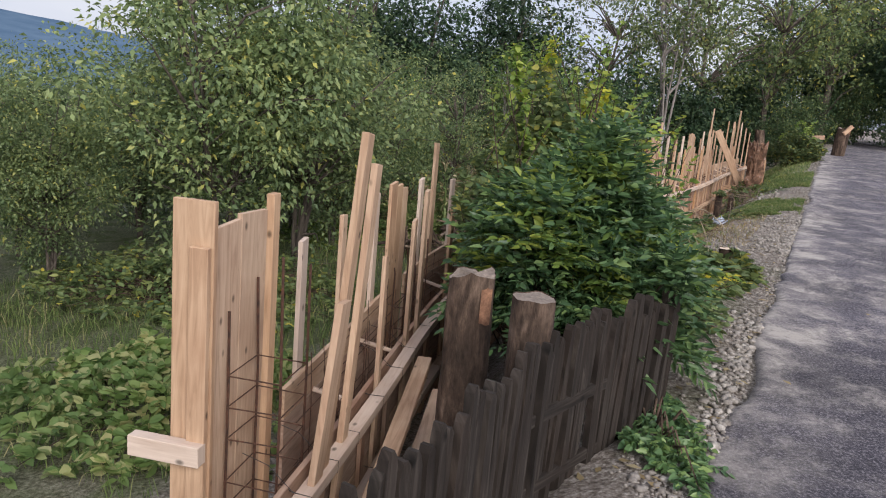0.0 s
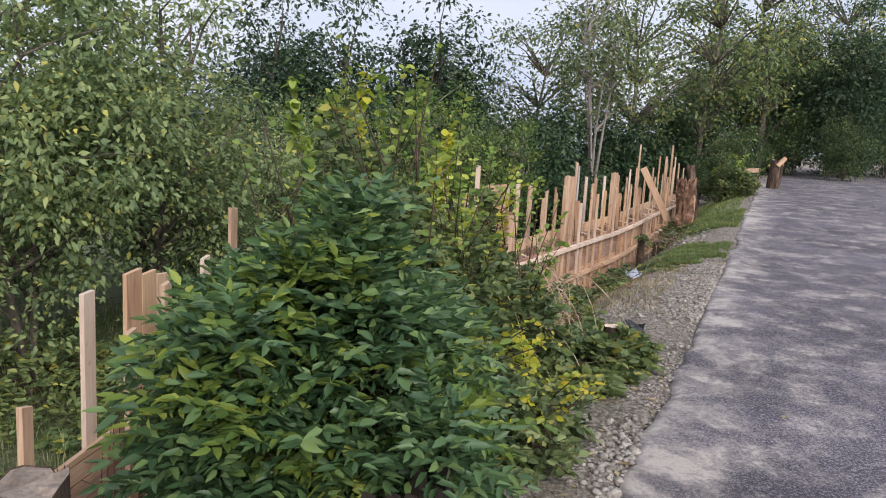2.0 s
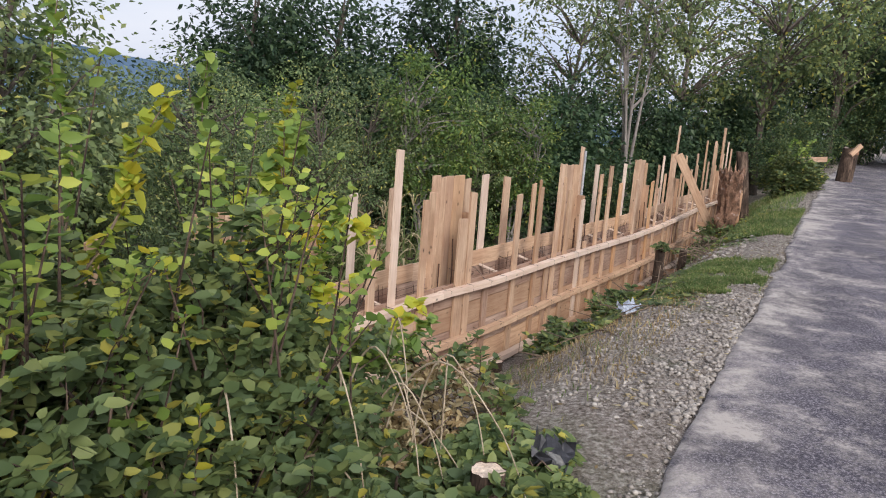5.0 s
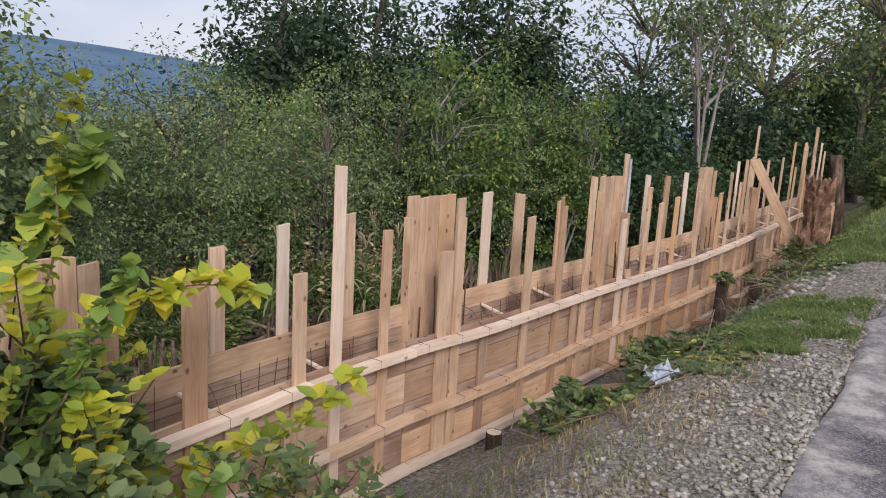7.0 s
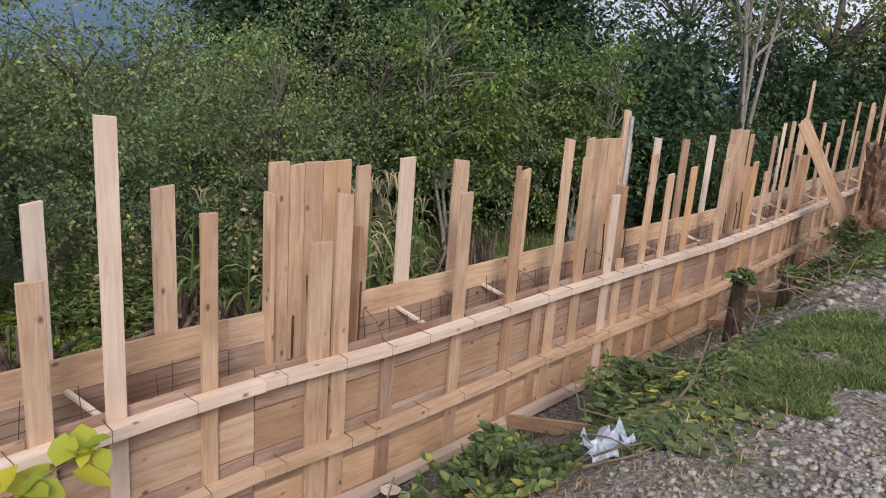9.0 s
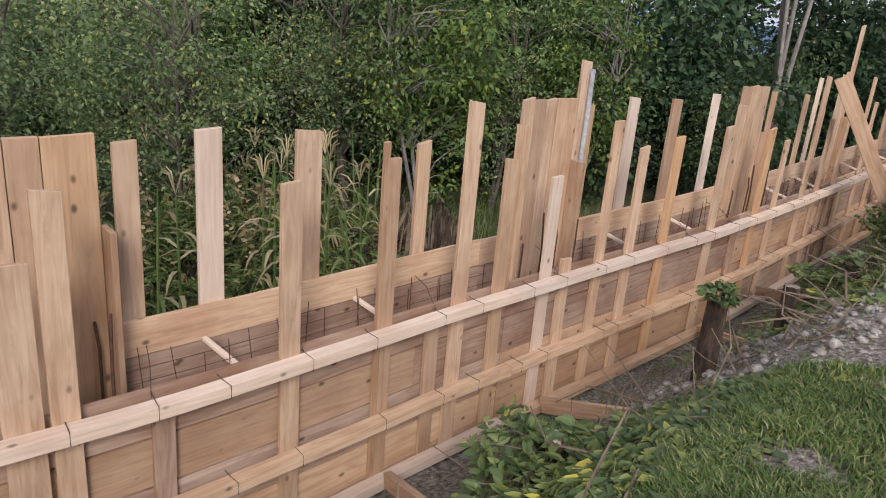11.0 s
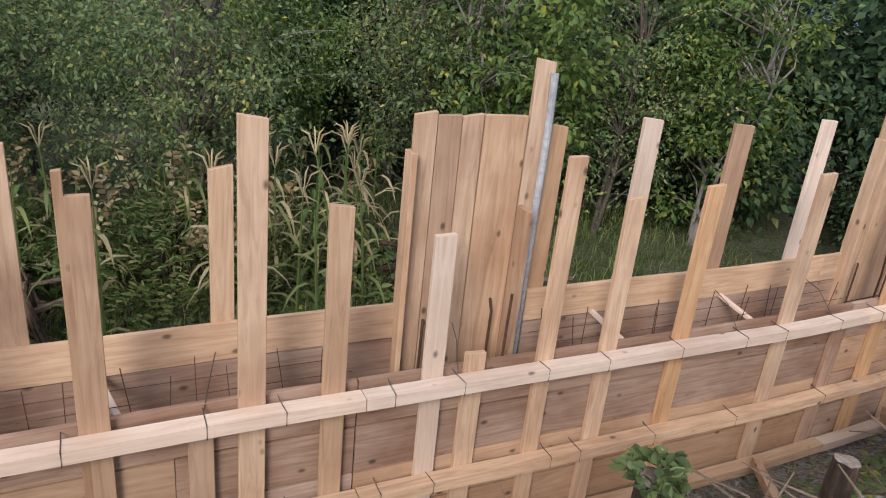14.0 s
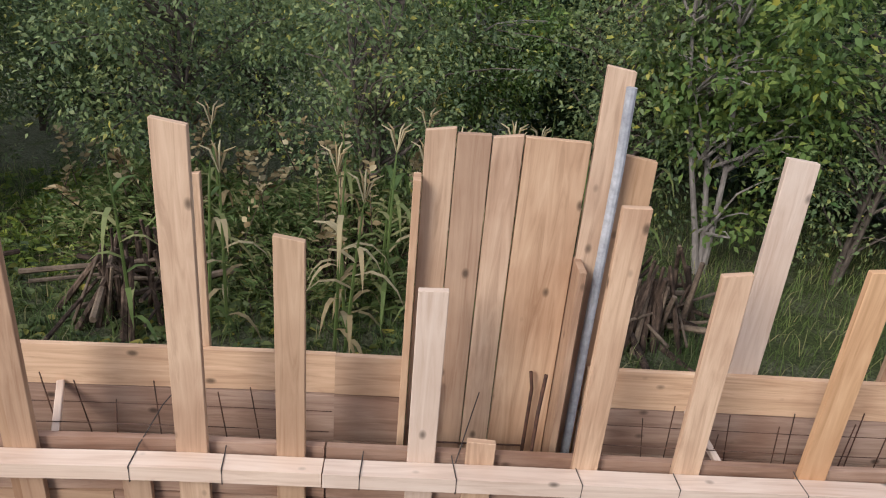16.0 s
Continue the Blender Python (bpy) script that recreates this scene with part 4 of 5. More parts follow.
def bush(name, label, seed, centre, radii, shoots, per, leaf, leafmat, width=0.42, lift=0.35, extra=None, core=0.25, reach=(0.75, 1.1)):
    """A shrub of leafy shoots that grow from inside outwards and up."""
    g = np.random.default_rng(seed)
    cx, cy, cz = centre
    root = empty(name, (cx, cy, gz(cx, cy)), label, "bush")
    inv = np.array([cx, cy, gz(cx, cy)])
    Ps, Ds, tubes = [], [], []
    E = []
    for i in range(shoots):
        d = g.normal(size=3)
        d /= np.linalg.norm(d)
        d[2] = abs(d[2]) * 1.15 - 0.35
        lump = 1 + 0.25 * math.sin(d[0] * 6 + seed) * math.cos(d[1] * 5) + 0.12 * math.sin(d[2] * 9)
        r = (reach[0] + (reach[1] - reach[0]) * g.random()) * lump
        tip = np.array(centre) + d * np.array(radii) * r
        ln = 0.24 + 0.26 * g.random()
        b = tip - (d * 0.7 + np.array([0, 0, lift]) + g.normal(size=3) * 0.3) * ln * min(1.0, min(radii))
        tip[2], b[2] = max(tip[2], gz(tip[0], tip[1]) + 0.03), max(b[2], gz(b[0], b[1]) + 0.02)
        P, D = spray(g, b, tip, per, leaf)
        Ps.append(P)
        Ds.append(D)
        if i % (3 if min(radii) > 0.3 else 12) == 0:
            c0 = np.array([cx + 0.3 * (b[0] - cx), cy + 0.3 * (b[1] - cy), gz(cx, cy)])
            sag = np.array([0, 0, 0.18 * np.linalg.norm(tip - b)])
            tubes.append(tube([Vector(c0), Vector((c0 + b) / 2 + [0, 0, 0.1]), Vector(b), Vector((b + tip) / 2 + sag), Vector(tip)], [0.007, 0.005, 0.003, 0.002, 0.001], 4))
    P, D = np.concatenate(Ps), np.concatenate(Ds)
    n_in = int(len(P) * core)
    q = g.normal(size=(n_in, 3))
    q /= np.linalg.norm(q, axis=1)[:, None]
    Pin = np.array(centre) + q * np.array(radii) * (0.45 + 0.35 * g.random((n_in, 1)))
    low = np.array([gz(x, y) + 0.03 for x, y, _ in Pin])
    Pin[:, 2] = np.maximum(Pin[:, 2], low)
    P, D = np.concatenate([P, Pin]), np.concatenate([D, g.normal(size=(n_in, 3))])
    V, F = full_leaves(P - inv, D, leaf * (0.65 + 0.7 * g.random(len(P))), width, 0.22, seed)
    tagged(part("foliage", quads_mesh("foliage", V, F, leafmat), root), kind="stuff")
    V, F = joined(tubes)
    V = [v - Vector(inv) for v in V]
    tagged(part("stemwork", mesh_of("stemwork", V, F, M_bark), root), kind="stuff")
    for k, (mat, count, lf, top) in enumerate(extra or ()):
        Ps, Ds, tb = [], [], []
        for i in range(count):
            d = g.normal(size=3)
            d /= np.linalg.norm(d)
            d[2] = abs(d[2])
            b = np.array(centre) + d * np.array(radii) * 0.85
            tip = b + np.array([g.normal() * 0.15, g.normal() * 0.15, top * (0.5 + 0.8 * g.random())])
            p, dd = spray(g, b, tip, 15, lf)
            Ps.append(p)
            Ds.append(dd)
            tb.append(tube([Vector(b - inv), Vector(tip - inv)], [0.005, 0.002], 4))
        P, D = np.concatenate(Ps), np.concatenate(Ds)
        V, F = full_leaves(P - inv, D, lf * (0.6 + 0.7 * g.random(len(P))), 0.6, 0.2, seed + 3)
        tagged(part("young_growth", quads_mesh("young_growth", V, F, mat), root, "fresh yellow-green shoots"), kind="stuff")
        V, F = joined(tb)
        tagged(part("shoot_stemwork", mesh_of("shoot_stemwork", V, F, M_bark), root), kind="stuff")
    return root


def pinnate_shrub(name, label, seed, centre, radii, nodes, sprays, leaf, mat, young):
    """A shrub whose twig ends carry rosettes of arching feather-shaped leaves."""
    g = np.random.default_rng(seed)
    c0 = np.array(centre)
    base = np.array([centre[0], centre[1], gz(centre[0], centre[1])])
    root = empty(name, tuple(base), label, "bush")
    sets = {0: ([], []), 1: ([], [])}
    tubes = []
    for i in range(nodes):
        d = g.normal(size=3)
        d /= np.linalg.norm(d)
        d[2] = abs(d[2]) * 1.2 - 0.45
        lump = 1 + 0.22 * math.sin(d[0] * 6 + seed) * math.cos(d[1] * 5) + 0.14 * math.sin(d[2] * 8)
        node = c0 + d * np.array(radii) * (0.45 + 0.5 * g.random() ** 0.5) * lump
        node[2] = max(node[2], gz(node[0], node[1]) + 0.08)
        axis = d * 0.7 + np.array([0, 0, 1.0])
        axis /= np.linalg.norm(axis)
        tubes.append(tube([Vector((0.25 * (node - base) * (1, 1, 0)).tolist()), Vector((0.6 * (node - base)).tolist()), Vector((node - base).tolist())], [0.009, 0.006, 0.003], 4))
        kind = 1 if g.random() < young and d[2] > 0 else 0
        ref = np.cross(axis, [0.3, 0.9, 0.1])
        ref /= np.linalg.norm(ref)
        oth = np.cross(axis, ref)
        for k in range(sprays):
            a = 2.4 * k + g.random() * 0.5
            way = axis * (0.35 + 0.9 * k / sprays) + (ref * math.cos(a) + oth * math.sin(a)) * (1.05 - 0.6 * k / sprays)
            way /= np.linalg.norm(way)
            ln = (0.17 + 0.11 * g.random()) * (1.0 if k < sprays - 2 else 0.7)
            m = 11
            f = np.linspace(0.2, 1, m)[:, None]
            P = node + way * ln * f + np.array([0, 0, -0.3]) * ln * f * f * 0.5
            side = np.cross(way, [0, 0, 1.0]) + 1e-6
            side /= np.linalg.norm(side)
            sg = np.where(np.arange(m) % 2 == 0, 1, -1)[:, None] * np.where(f > 0.99, 0, 1)
            D = side * sg + way * 0.75 + g.normal(size=(m, 3)) * 0.13
            sets[kind][0].append(P - base)
            sets[kind][1].append(D)
    for kind, nm, mt in ((0, "foliage", mat), (1, "young_growth", L_fresh)):
        P, D = np.concatenate(sets[kind][0]), np.concatenate(sets[kind][1])
        V, F = full_leaves(P, D, leaf * (0.75 + 0.5 * g.random(len(P))), 0.36, 0.2, seed + kind)
        tagged(part(nm, quads_mesh(nm, V, F, mt), root, "fresh light green leaves" if kind else ""), kind="stuff")
    V, F = joined(tubes)
    tagged(part("stemwork", mesh_of("stemwork", V, F, M_bark), root), kind="stuff")
    return root


pinnate_shrub("glossy_shrub", "dense dark green shrub with feathered glossy leaves by the fence", 51, (0.84, 4.05, 0.42), (0.58, 0.72, 0.98), 250, 9, 0.066, L_gloss, 0.2)
bush("hedge_bush", "rambling green hedge bush with upright shoots", 53, (0.9, 5.6, 0.40), (0.72, 0.95, 1.05), 1300, 15, 0.06, L_mid, 0.6, 0.4, [(L_fresh, 48, 0.055, 0.55)])
bush("vine_bush", "rambling vine-covered bush with yellowing leaves", 57, (1.5, 6.6, 0.15), (0.75, 0.95, 0.85), 1000, 14, 0.06, L_mid, 0.65, 0.3, [(L_yellow, 24, 0.05, 0.25), (L_fresh, 30, 0.06, 0.5)])
bush("yellow_shrub", "low shrub with yellow-green small leaves by the lane", 59, (1.62, 5.1, -0.05), (0.42, 0.62, 0.42), 420, 13, 0.055, L_olive, 0.6, 0.3, [(L_yellow, 40, 0.05, 0.16)])
bush("creeper", "broad-leaved green creeper spilling to the lane's edge", 61, (2.25, 6.35, -0.22), (0.50, 0.75, 0.24), 330, 9, 0.09, L_mid, 0.55, 0.3)
bush("creeper", "broad-leaved green creeper spreading over the verge", 62, (2.72, 6.85, -0.10), (0.36, 0.6, 0.2), 240, 9, 0.065, L_mid, 0.6, 0.3)
bush("dry_bramble", "brown bramble tangle with a few green leaves", 64, (2.45, 7.75, -0.15), (0.42, 0.5, 0.28), 150, 9, 0.05, L_dry, 0.5, 0.3, [(L_mid, 30, 0.06, 0.15)])
bush("dry_bramble", "tangle of dry brown bramble stems", 63, (2.1, 7.15, -0.2), (0.45, 0.45, 0.3), 130, 8, 0.05, L_dry, 0.5, 0.3)
bush("vine_bush", "vine with yellow-green leaves climbing over the formwork", 67, (1.35, 7.6, 0.05), (0.55, 0.6, 0.75), 360, 13, 0.075, L_mid, 0.7, 0.3, [(L_yellow, 20, 0.08, 0.35)])
bush("weed_clump", "green weeds growing against the old fence", 68, (1.12, 3.25, -0.28), (0.22, 0.6, 0.2), 170, 8, 0.05, L_gloss, 0.5, 0.4)
bush("weed_clump", "leafy roadside weeds at the bank's foot", 69, (3.55, 10.35, -0.55), (0.35, 0.55, 0.22), 150, 9, 0.07, L_mid, 0.5, 0.4)
bush("weed_clump", "trailing green weeds in front of the formwork", 71, (4.35, 11.6, -0.5), (0.4, 0.55, 0.26), 190, 9, 0.075, L_mid, 0.45, 0.4)
bush("weed_clump", "green weeds growing along the bank", 73, (6.2, 14.4, -0.35), (0.45, 0.7, 0.32), 240, 9, 0.06, L_mid, 0.5, 0.4)
bush("weed_clump", "green weeds growing along the bank", 74, (7.1, 16.4, -0.3), (0.5, 0.8, 0.35), 240, 9, 0.06, L_mid, 0.5, 0.4)
bush("garden_weeds", "bright green leafy weeds on the garden floor", 75, (-2.0, 5.4, -1.15), (1.1, 1.3, 0.28), 420, 9, 0.09, L_corn, 0.6, 0.3)
bush("garden_weeds", "green undergrowth below the garden trees", 77, (-2.6, 8.6, -1.2), (1.9, 1.4, 0.45), 600, 9, 0.08, L_mid, 0.5, 0.3)
bush("garden_weeds", "green undergrowth along the garden", 78, (0.1, 13.8, -1.35), (1.6, 1.8, 0.3), 520, 9, 0.08, L_mid, 0.5, 0.3)
bush("garden_weeds", "pale green weeds between the young trees", 86, (-1.4, 13.2, -1.4), (1.5, 1.6, 0.28), 420, 9, 0.08, L_fresh, 0.5, 0.3)
bush("garden_weeds", "green weeds around the maize", 87, (1.6, 15.6, -1.35), (1.1, 1.4, 0.35), 420, 9, 0.085, L_mid, 0.4, 0.5)
bush("garden_weeds", "tall yellowing weeds mixed with the maize", 89, (0.7, 14.5, -0.95), (0.9, 1.0, 0.6), 520, 10, 0.075, L_corn, 0.28, 0.6, [(L_dry, 26, 0.07, 0.4)])
bush("garden_weeds", "tall rank weeds with dry tips behind the formwork", 90, (-0.6, 13.4, -1.0), (0.9, 0.9, 0.5), 420, 10, 0.07, L_corn, 0.3, 0.6, [(L_dry, 18, 0.07, 0.4)])
bush("lane_bush", "light green bush beside the lane's far end", 79, (9.5, 19.8, 0.55), (0.6, 1.0, 0.65), 420, 12, 0.08, L_mid, 0.5, 0.4, [(L_fresh, 16, 0.08, 0.3)])


def cornfield():
    """Ripening maize beyond the formwork, each stalk a tapered stem with long arching leaves and a tassel."""
    g = np.random.default_rng(83)
    for i in range(48):
        x, y = (0.9, 15.2) + g.normal(size=2) * (0.7, 0.9)
        if uv_of(x, y)[0] < 3.6:
            continue
        z, h = gz(x, y), 0.85 + 0.5 * g.random()
        root = empty("maize_plant", (x, y, z), "ripening maize stalk with dry tassel", "maize", "maize patch")
        lean = g.normal(size=2) * 0.08
        part("stalk", mesh_of("stalk", *tube([(0, 0, -0.05), (lean[0] * .5, lean[1] * .5, h * .55), (lean[0], lean[1], h)], [0.014, 0.011, 0.004], 5), L_corn), root)
        V, F = [], []
        for k in range(9):
            a, zz = k * 2.6 + g.random(), h * (0.12 + 0.085 * k)
            ln = 0.42 * (0.7 + 0.5 * g.random())
            d, s = np.array([math.cos(a), math.sin(a), 0]), np.array([-math.sin(a), math.cos(a), 0])
            o = len(V)
            for j in range(5):
                f = j / 4
                c = np.array([lean[0] * zz / h, lean[1] * zz / h, zz]) + d * ln * f * (1 - 0.2 * f) + np.array([0, 0, 1]) * ln * (0.75 * f - 1.15 * f * f)
                w = 0.024 * (1 - f) ** 0.6 * (0.6 + min(f * 3, 1) * 0.4)
                V += [c - s * w, c + s * w]
            F += [(o + 2 * j, o + 2 * j + 1, o + 2 * j + 3, o + 2 * j + 2) for j in range(4)]
        part("leaves", mesh_of("leaves", V, F, L_corn if g.random() < 0.55 else L_dry), root)
        if g.random() < 0.55:
            continue
        ch = []
        for k in range(5):
            a = k * 0.9 + g.random()
            ch.append(tube([(lean[0], lean[1], h - 0.02), (lean[0] + .05 * math.cos(a), lean[1] + .05 * math.sin(a), h + 0.13), (lean[0] + .11 * math.cos(a), lean[1] + .11 * math.sin(a), h + 0.16)], [0.004, 0.008, 0.003], 4))
        V, F = joined(ch)
        part("tassel", mesh_of("tassel", V, F, L_dry), root)


cornfield()


def vine(points, seed, leaf, mat):
    """A trailing vine shoot with paired leaves."""
    g = np.random.default_rng(seed)
    K = catmull([p[:2] for p in points], 40)
    Z = catmull([(p[2], 0) for p in points], 40)[:, 0]
    P3 = np.column_stack([K, Z])
    root = empty("vine_shoot", tuple(P3[0]), "trailing vine shoot with yellow-green leaves", "vine", "vine shoots over the formwork")
    V, F = tube([Vector(p - P3[0]) for p in P3], np.linspace(0.006, 0.002, 40), 5)
    part("stem", mesh_of("stem", V, F, M_twig), root)
    idx = np.repeat(np.arange(2, 40), 3)
    D = g.normal(size=(len(idx), 3)) + np.array([0, 0, 0.2])
    V, F = full_leaves(P3[idx] - P3[0] + g.normal(size=(len(idx), 3)) * 0.015, D, leaf * (0.5 + 0.8 * g.random(len(idx))), 0.8, 0.15, seed)
    part("leaves", quads_mesh("leaves", V, F, mat), root)


vine([(1.35, 7.5, 0.0), (1.75, 8.1, -0.02), (2.0, 8.7, -0.06), (2.2, 9.3, 0.02)], 91, 0.12, L_yellow)
vine([(1.3, 7.4, 0.3), (1.5, 7.9, 0.62), (1.7, 8.3, 0.72), (1.9, 8.6, 0.66)], 92, 0.12, L_yellow)
vine([(1.2, 7.3, 0.4), (1.35, 7.7, 0.85), (1.45, 7.9, 1.15), (1.55, 8.0, 1.3)], 93, 0.11, L_fresh)
vine([(1.5, 7.2, -0.2), (1.8, 7.6, -0.2), (2.1, 7.9, -0.25), (2.2, 8.3, -0.1)], 94, 0.12, L_yellow)

for k, (p, q) in enumerate((((1.42, 7.7, 0.6), (1.53, 7.95, 1.55)), ((1.3, 7.2, 0.7), (1.25, 7.35, 1.65)), ((1.0, 6.5, 0.8), (0.92, 6.7, 1.85)), ((0.8, 5.9, 1.0), (0.85, 6.1, 1.8)),
                            ((1.65, 7.4, 0.4), (1.85, 7.7, 0.95)), ((0.6, 5.3, 1.0), (0.5, 5.4, 1.7)), ((1.2, 6.2, 0.8), (1.4, 6.5, 1.45)), ((1.9, 6.9, 0.2), (2.35, 7.25, 0.5)))):
    vine([p, tuple(0.65 * a + 0.35 * b + 0.03 for a, b in zip(p, q)), tuple(0.3 * a + 0.7 * b - 0.02 for a, b in zip(p, q)), q], 150 + k, 0.068, L_fresh if k % 3 else L_yellow)


brambles = empty("dead_bramble", (1.9, 6.6, gz(1.9, 6.6)), "bleached dead bramble with long arching stems", "bramble")


def dead_stem(x, y, h, dx, dy, drop):
    """A bleached stem that arches over and hangs."""
    z = gz(x, y)
    pts = [(x, y, z), (x + dx * 0.15, y + dy * 0.15, z + h * 0.7), (x + dx * 0.45, y + dy * 0.45, z + h), (x + dx * 0.8, y + dy * 0.8, z + h - drop * 0.4), (x + dx, y + dy, z + h - drop)]
    K = catmull([p[:2] for p in pts], 18)
    Z = catmull([(p[2], 0) for p in pts], 18)[:, 0]
    me = mesh_of("stem", *tube([Vector((a, b, c)) - brambles.location for (a, b), c in zip(K, Z)], np.linspace(0.006, 0.002, 18), 5), M_straw)
    part("stem", me, brambles)


for k in range(16):
    dead_stem(1.6 + 0.05 * k + random.uniform(-0.1, 0.1), 6.2 + 0.07 * k + random.uniform(-0.15, 0.15), random.uniform(0.5, 1.0), random.uniform(-0.3, 0.7), random.uniform(-0.6, -0.1), random.uniform(0.25, 0.5))

# ---- old pale fence, stumps, posts ----
fence = empty("pale_fence", (0.55, 2.9, -0.5), "weathered dark picket fence with rounded tops, leaning", "fence")
FENCE = [Vector(p) for p in ((-0.25, 1.42, 0.36), (0.04, 1.88, 0.42), (0.28, 2.32, 0.45), (0.47, 2.65, 0.46), (0.70, 2.94, 0.50), (0.89, 3.13, 0.49), (1.30, 3.60, 0.44))]
FLEN = [0.0]
for a, b in zip(FENCE, FENCE[1:]):
    FLEN.append(FLEN[-1] + (b - a).xy.length)


def fence_at(q):
    return Vector([float(np.interp(q, FLEN, [p[k] for p in FENCE])) for k in range(3)])


def picket(p, t, top, w, lean):
    V, F = [], []
    sec = ((-0.82, 1.0), (-0.2, 1.03), (0.0, 0.98), (0.09, 0.95), (0.12, 0.75), (0.14, 0.3))
    nn = Vector((-t.y, t.x, 0))
    for dz, k in sec:
        z = top - 0.14 + dz
        for a, b in ((-1, -1), (1, -1), (1, 1), (-1, 1)):
            V.append(p + t * (a * w * k / 2 + lean * dz) + nn * (b * 0.017 + random.uniform(-.002, .002)) + Vector((0, 0, z)))
    for i in range(len(sec) - 1):
        for k in range(4):
            F.append((i * 4 + k, i * 4 + (k + 1) % 4, i * 4 + 4 + (k + 1) % 4, i * 4 + 4 + k))
    F += [(3, 2, 1, 0), tuple(range(len(sec) * 4 - 4, len(sec) * 4))]
    me = mesh_of("picket", V, F, M_old)
    lay = me.uv_layers.new(name="uv")
    for pl in me.polygons:
        for li in pl.loop_indices:
            c = me.vertices[me.loops[li].vertex_index].co
            lay.data[li].uv = (c.z, c.x * 0.8 + c.y * 0.6)
    return me


q = 0.0
while q < FLEN[-1]:
    p = fence_at(q)
    t = (fence_at(q + 0.1) - fence_at(q - 0.1)) * Vector((1, 1, 0))
    w = random.uniform(0.034, 0.058)
    top = p.z + random.uniform(-0.06, 0.045)
    me = picket(Vector((p.x + random.uniform(-.014, .014), p.y + random.uniform(-.014, .014), 0)), t.normalized(), top, w, random.uniform(-0.05, 0.09))
    me.transform(Matrix.Translation(-fence.location))
    part("picket", me, fence)
    q += w + random.uniform(0.002, 0.022)
for dz in (-0.3, -0.6):
    for q0, q1 in ((0.05, 1.1), (1.1, FLEN[-1])):
        off = Vector((-0.035, 0.022, dz))
        me = beam("fence_rail", fence_at(q0) + off, fence_at(q1) + off, 0.03, 0.05, M_old)
        me.transform(Matrix.Translation(-fence.location))
        part("fence_rail", me, fence)


def stump(x, y, z0, z1, r, label, lean=(0, 0), face=M_cut, seed=1, torn=False):
    """A sawn log set upright: ribbed bark and a cut face with a crack."""
    root = empty("log_post", (x, y, z0), label, "log", "upright logs")
    V, F = [], []
    S, H = 22, 14
    h = z1 - z0
    for i in range(H):
        f = i / (H - 1)
        for k in range(S):
            a = 2 * math.pi * k / S
            rr = r * (1.08 - 0.1 * f) * (1 + 0.10 * noise.noise(Vector((math.cos(a) * 2 + seed, math.sin(a) * 2, f * h * 2))) + 0.06 * noise.noise(Vector((math.cos(a) * 7, math.sin(a) * 7 + seed, f * h * 5))))
            zz = f * h
            if i == H - 1:
                zz += (0.05 if torn else 0.012) * noise.noise(Vector((math.cos(a) * 1.5 + seed, math.sin(a) * 1.5, 9)))
            V.append((rr * math.cos(a) + lean[0] * f, rr * math.sin(a) + lean[1] * f, zz))
    for i in range(H - 1):
        for k in range(S):
            F.append((i * S + k, i * S + (k + 1) % S, (i + 1) * S + (k + 1) % S, (i + 1) * S + k))
    b = part("bark", mesh_of("bark", V, F, M_bark), root)
    for pl in b.data.polygons:
        pl.use_smooth = True
    T = [(v[0] * 0.99 + lean[0] * .01, v[1] * 0.99 + lean[1] * .01, v[2] - 0.004) for v in V[-S:]] + [(lean[0], lean[1], h - 0.006)]
    part("cut_face", mesh_of("cut_face", T, [(k, (k + 1) % S, S) for k in range(S)], face), root, "sawn grey-brown cut face")
    if torn:
        pv = []
        for i in range(5):
            for k in range(5):
                a = -1.25 + 0.13 * k
                pv.append((r * 1.09 * math.cos(a) + lean[0] * (.84 + .03 * i), r * 1.09 * math.sin(a) + lean[1] * (.84 + .03 * i), h * (0.84 + 0.03 * i) + 0.02 * random.random()))
        part("torn_patch", mesh_of("torn_patch", pv, [(i * 5 + k, i * 5 + k + 1, i * 5 + k + 6, i * 5 + k + 5) for i in range(4) for k in range(4)], M_redwood), root, "reddish bare wood patch")
    return root


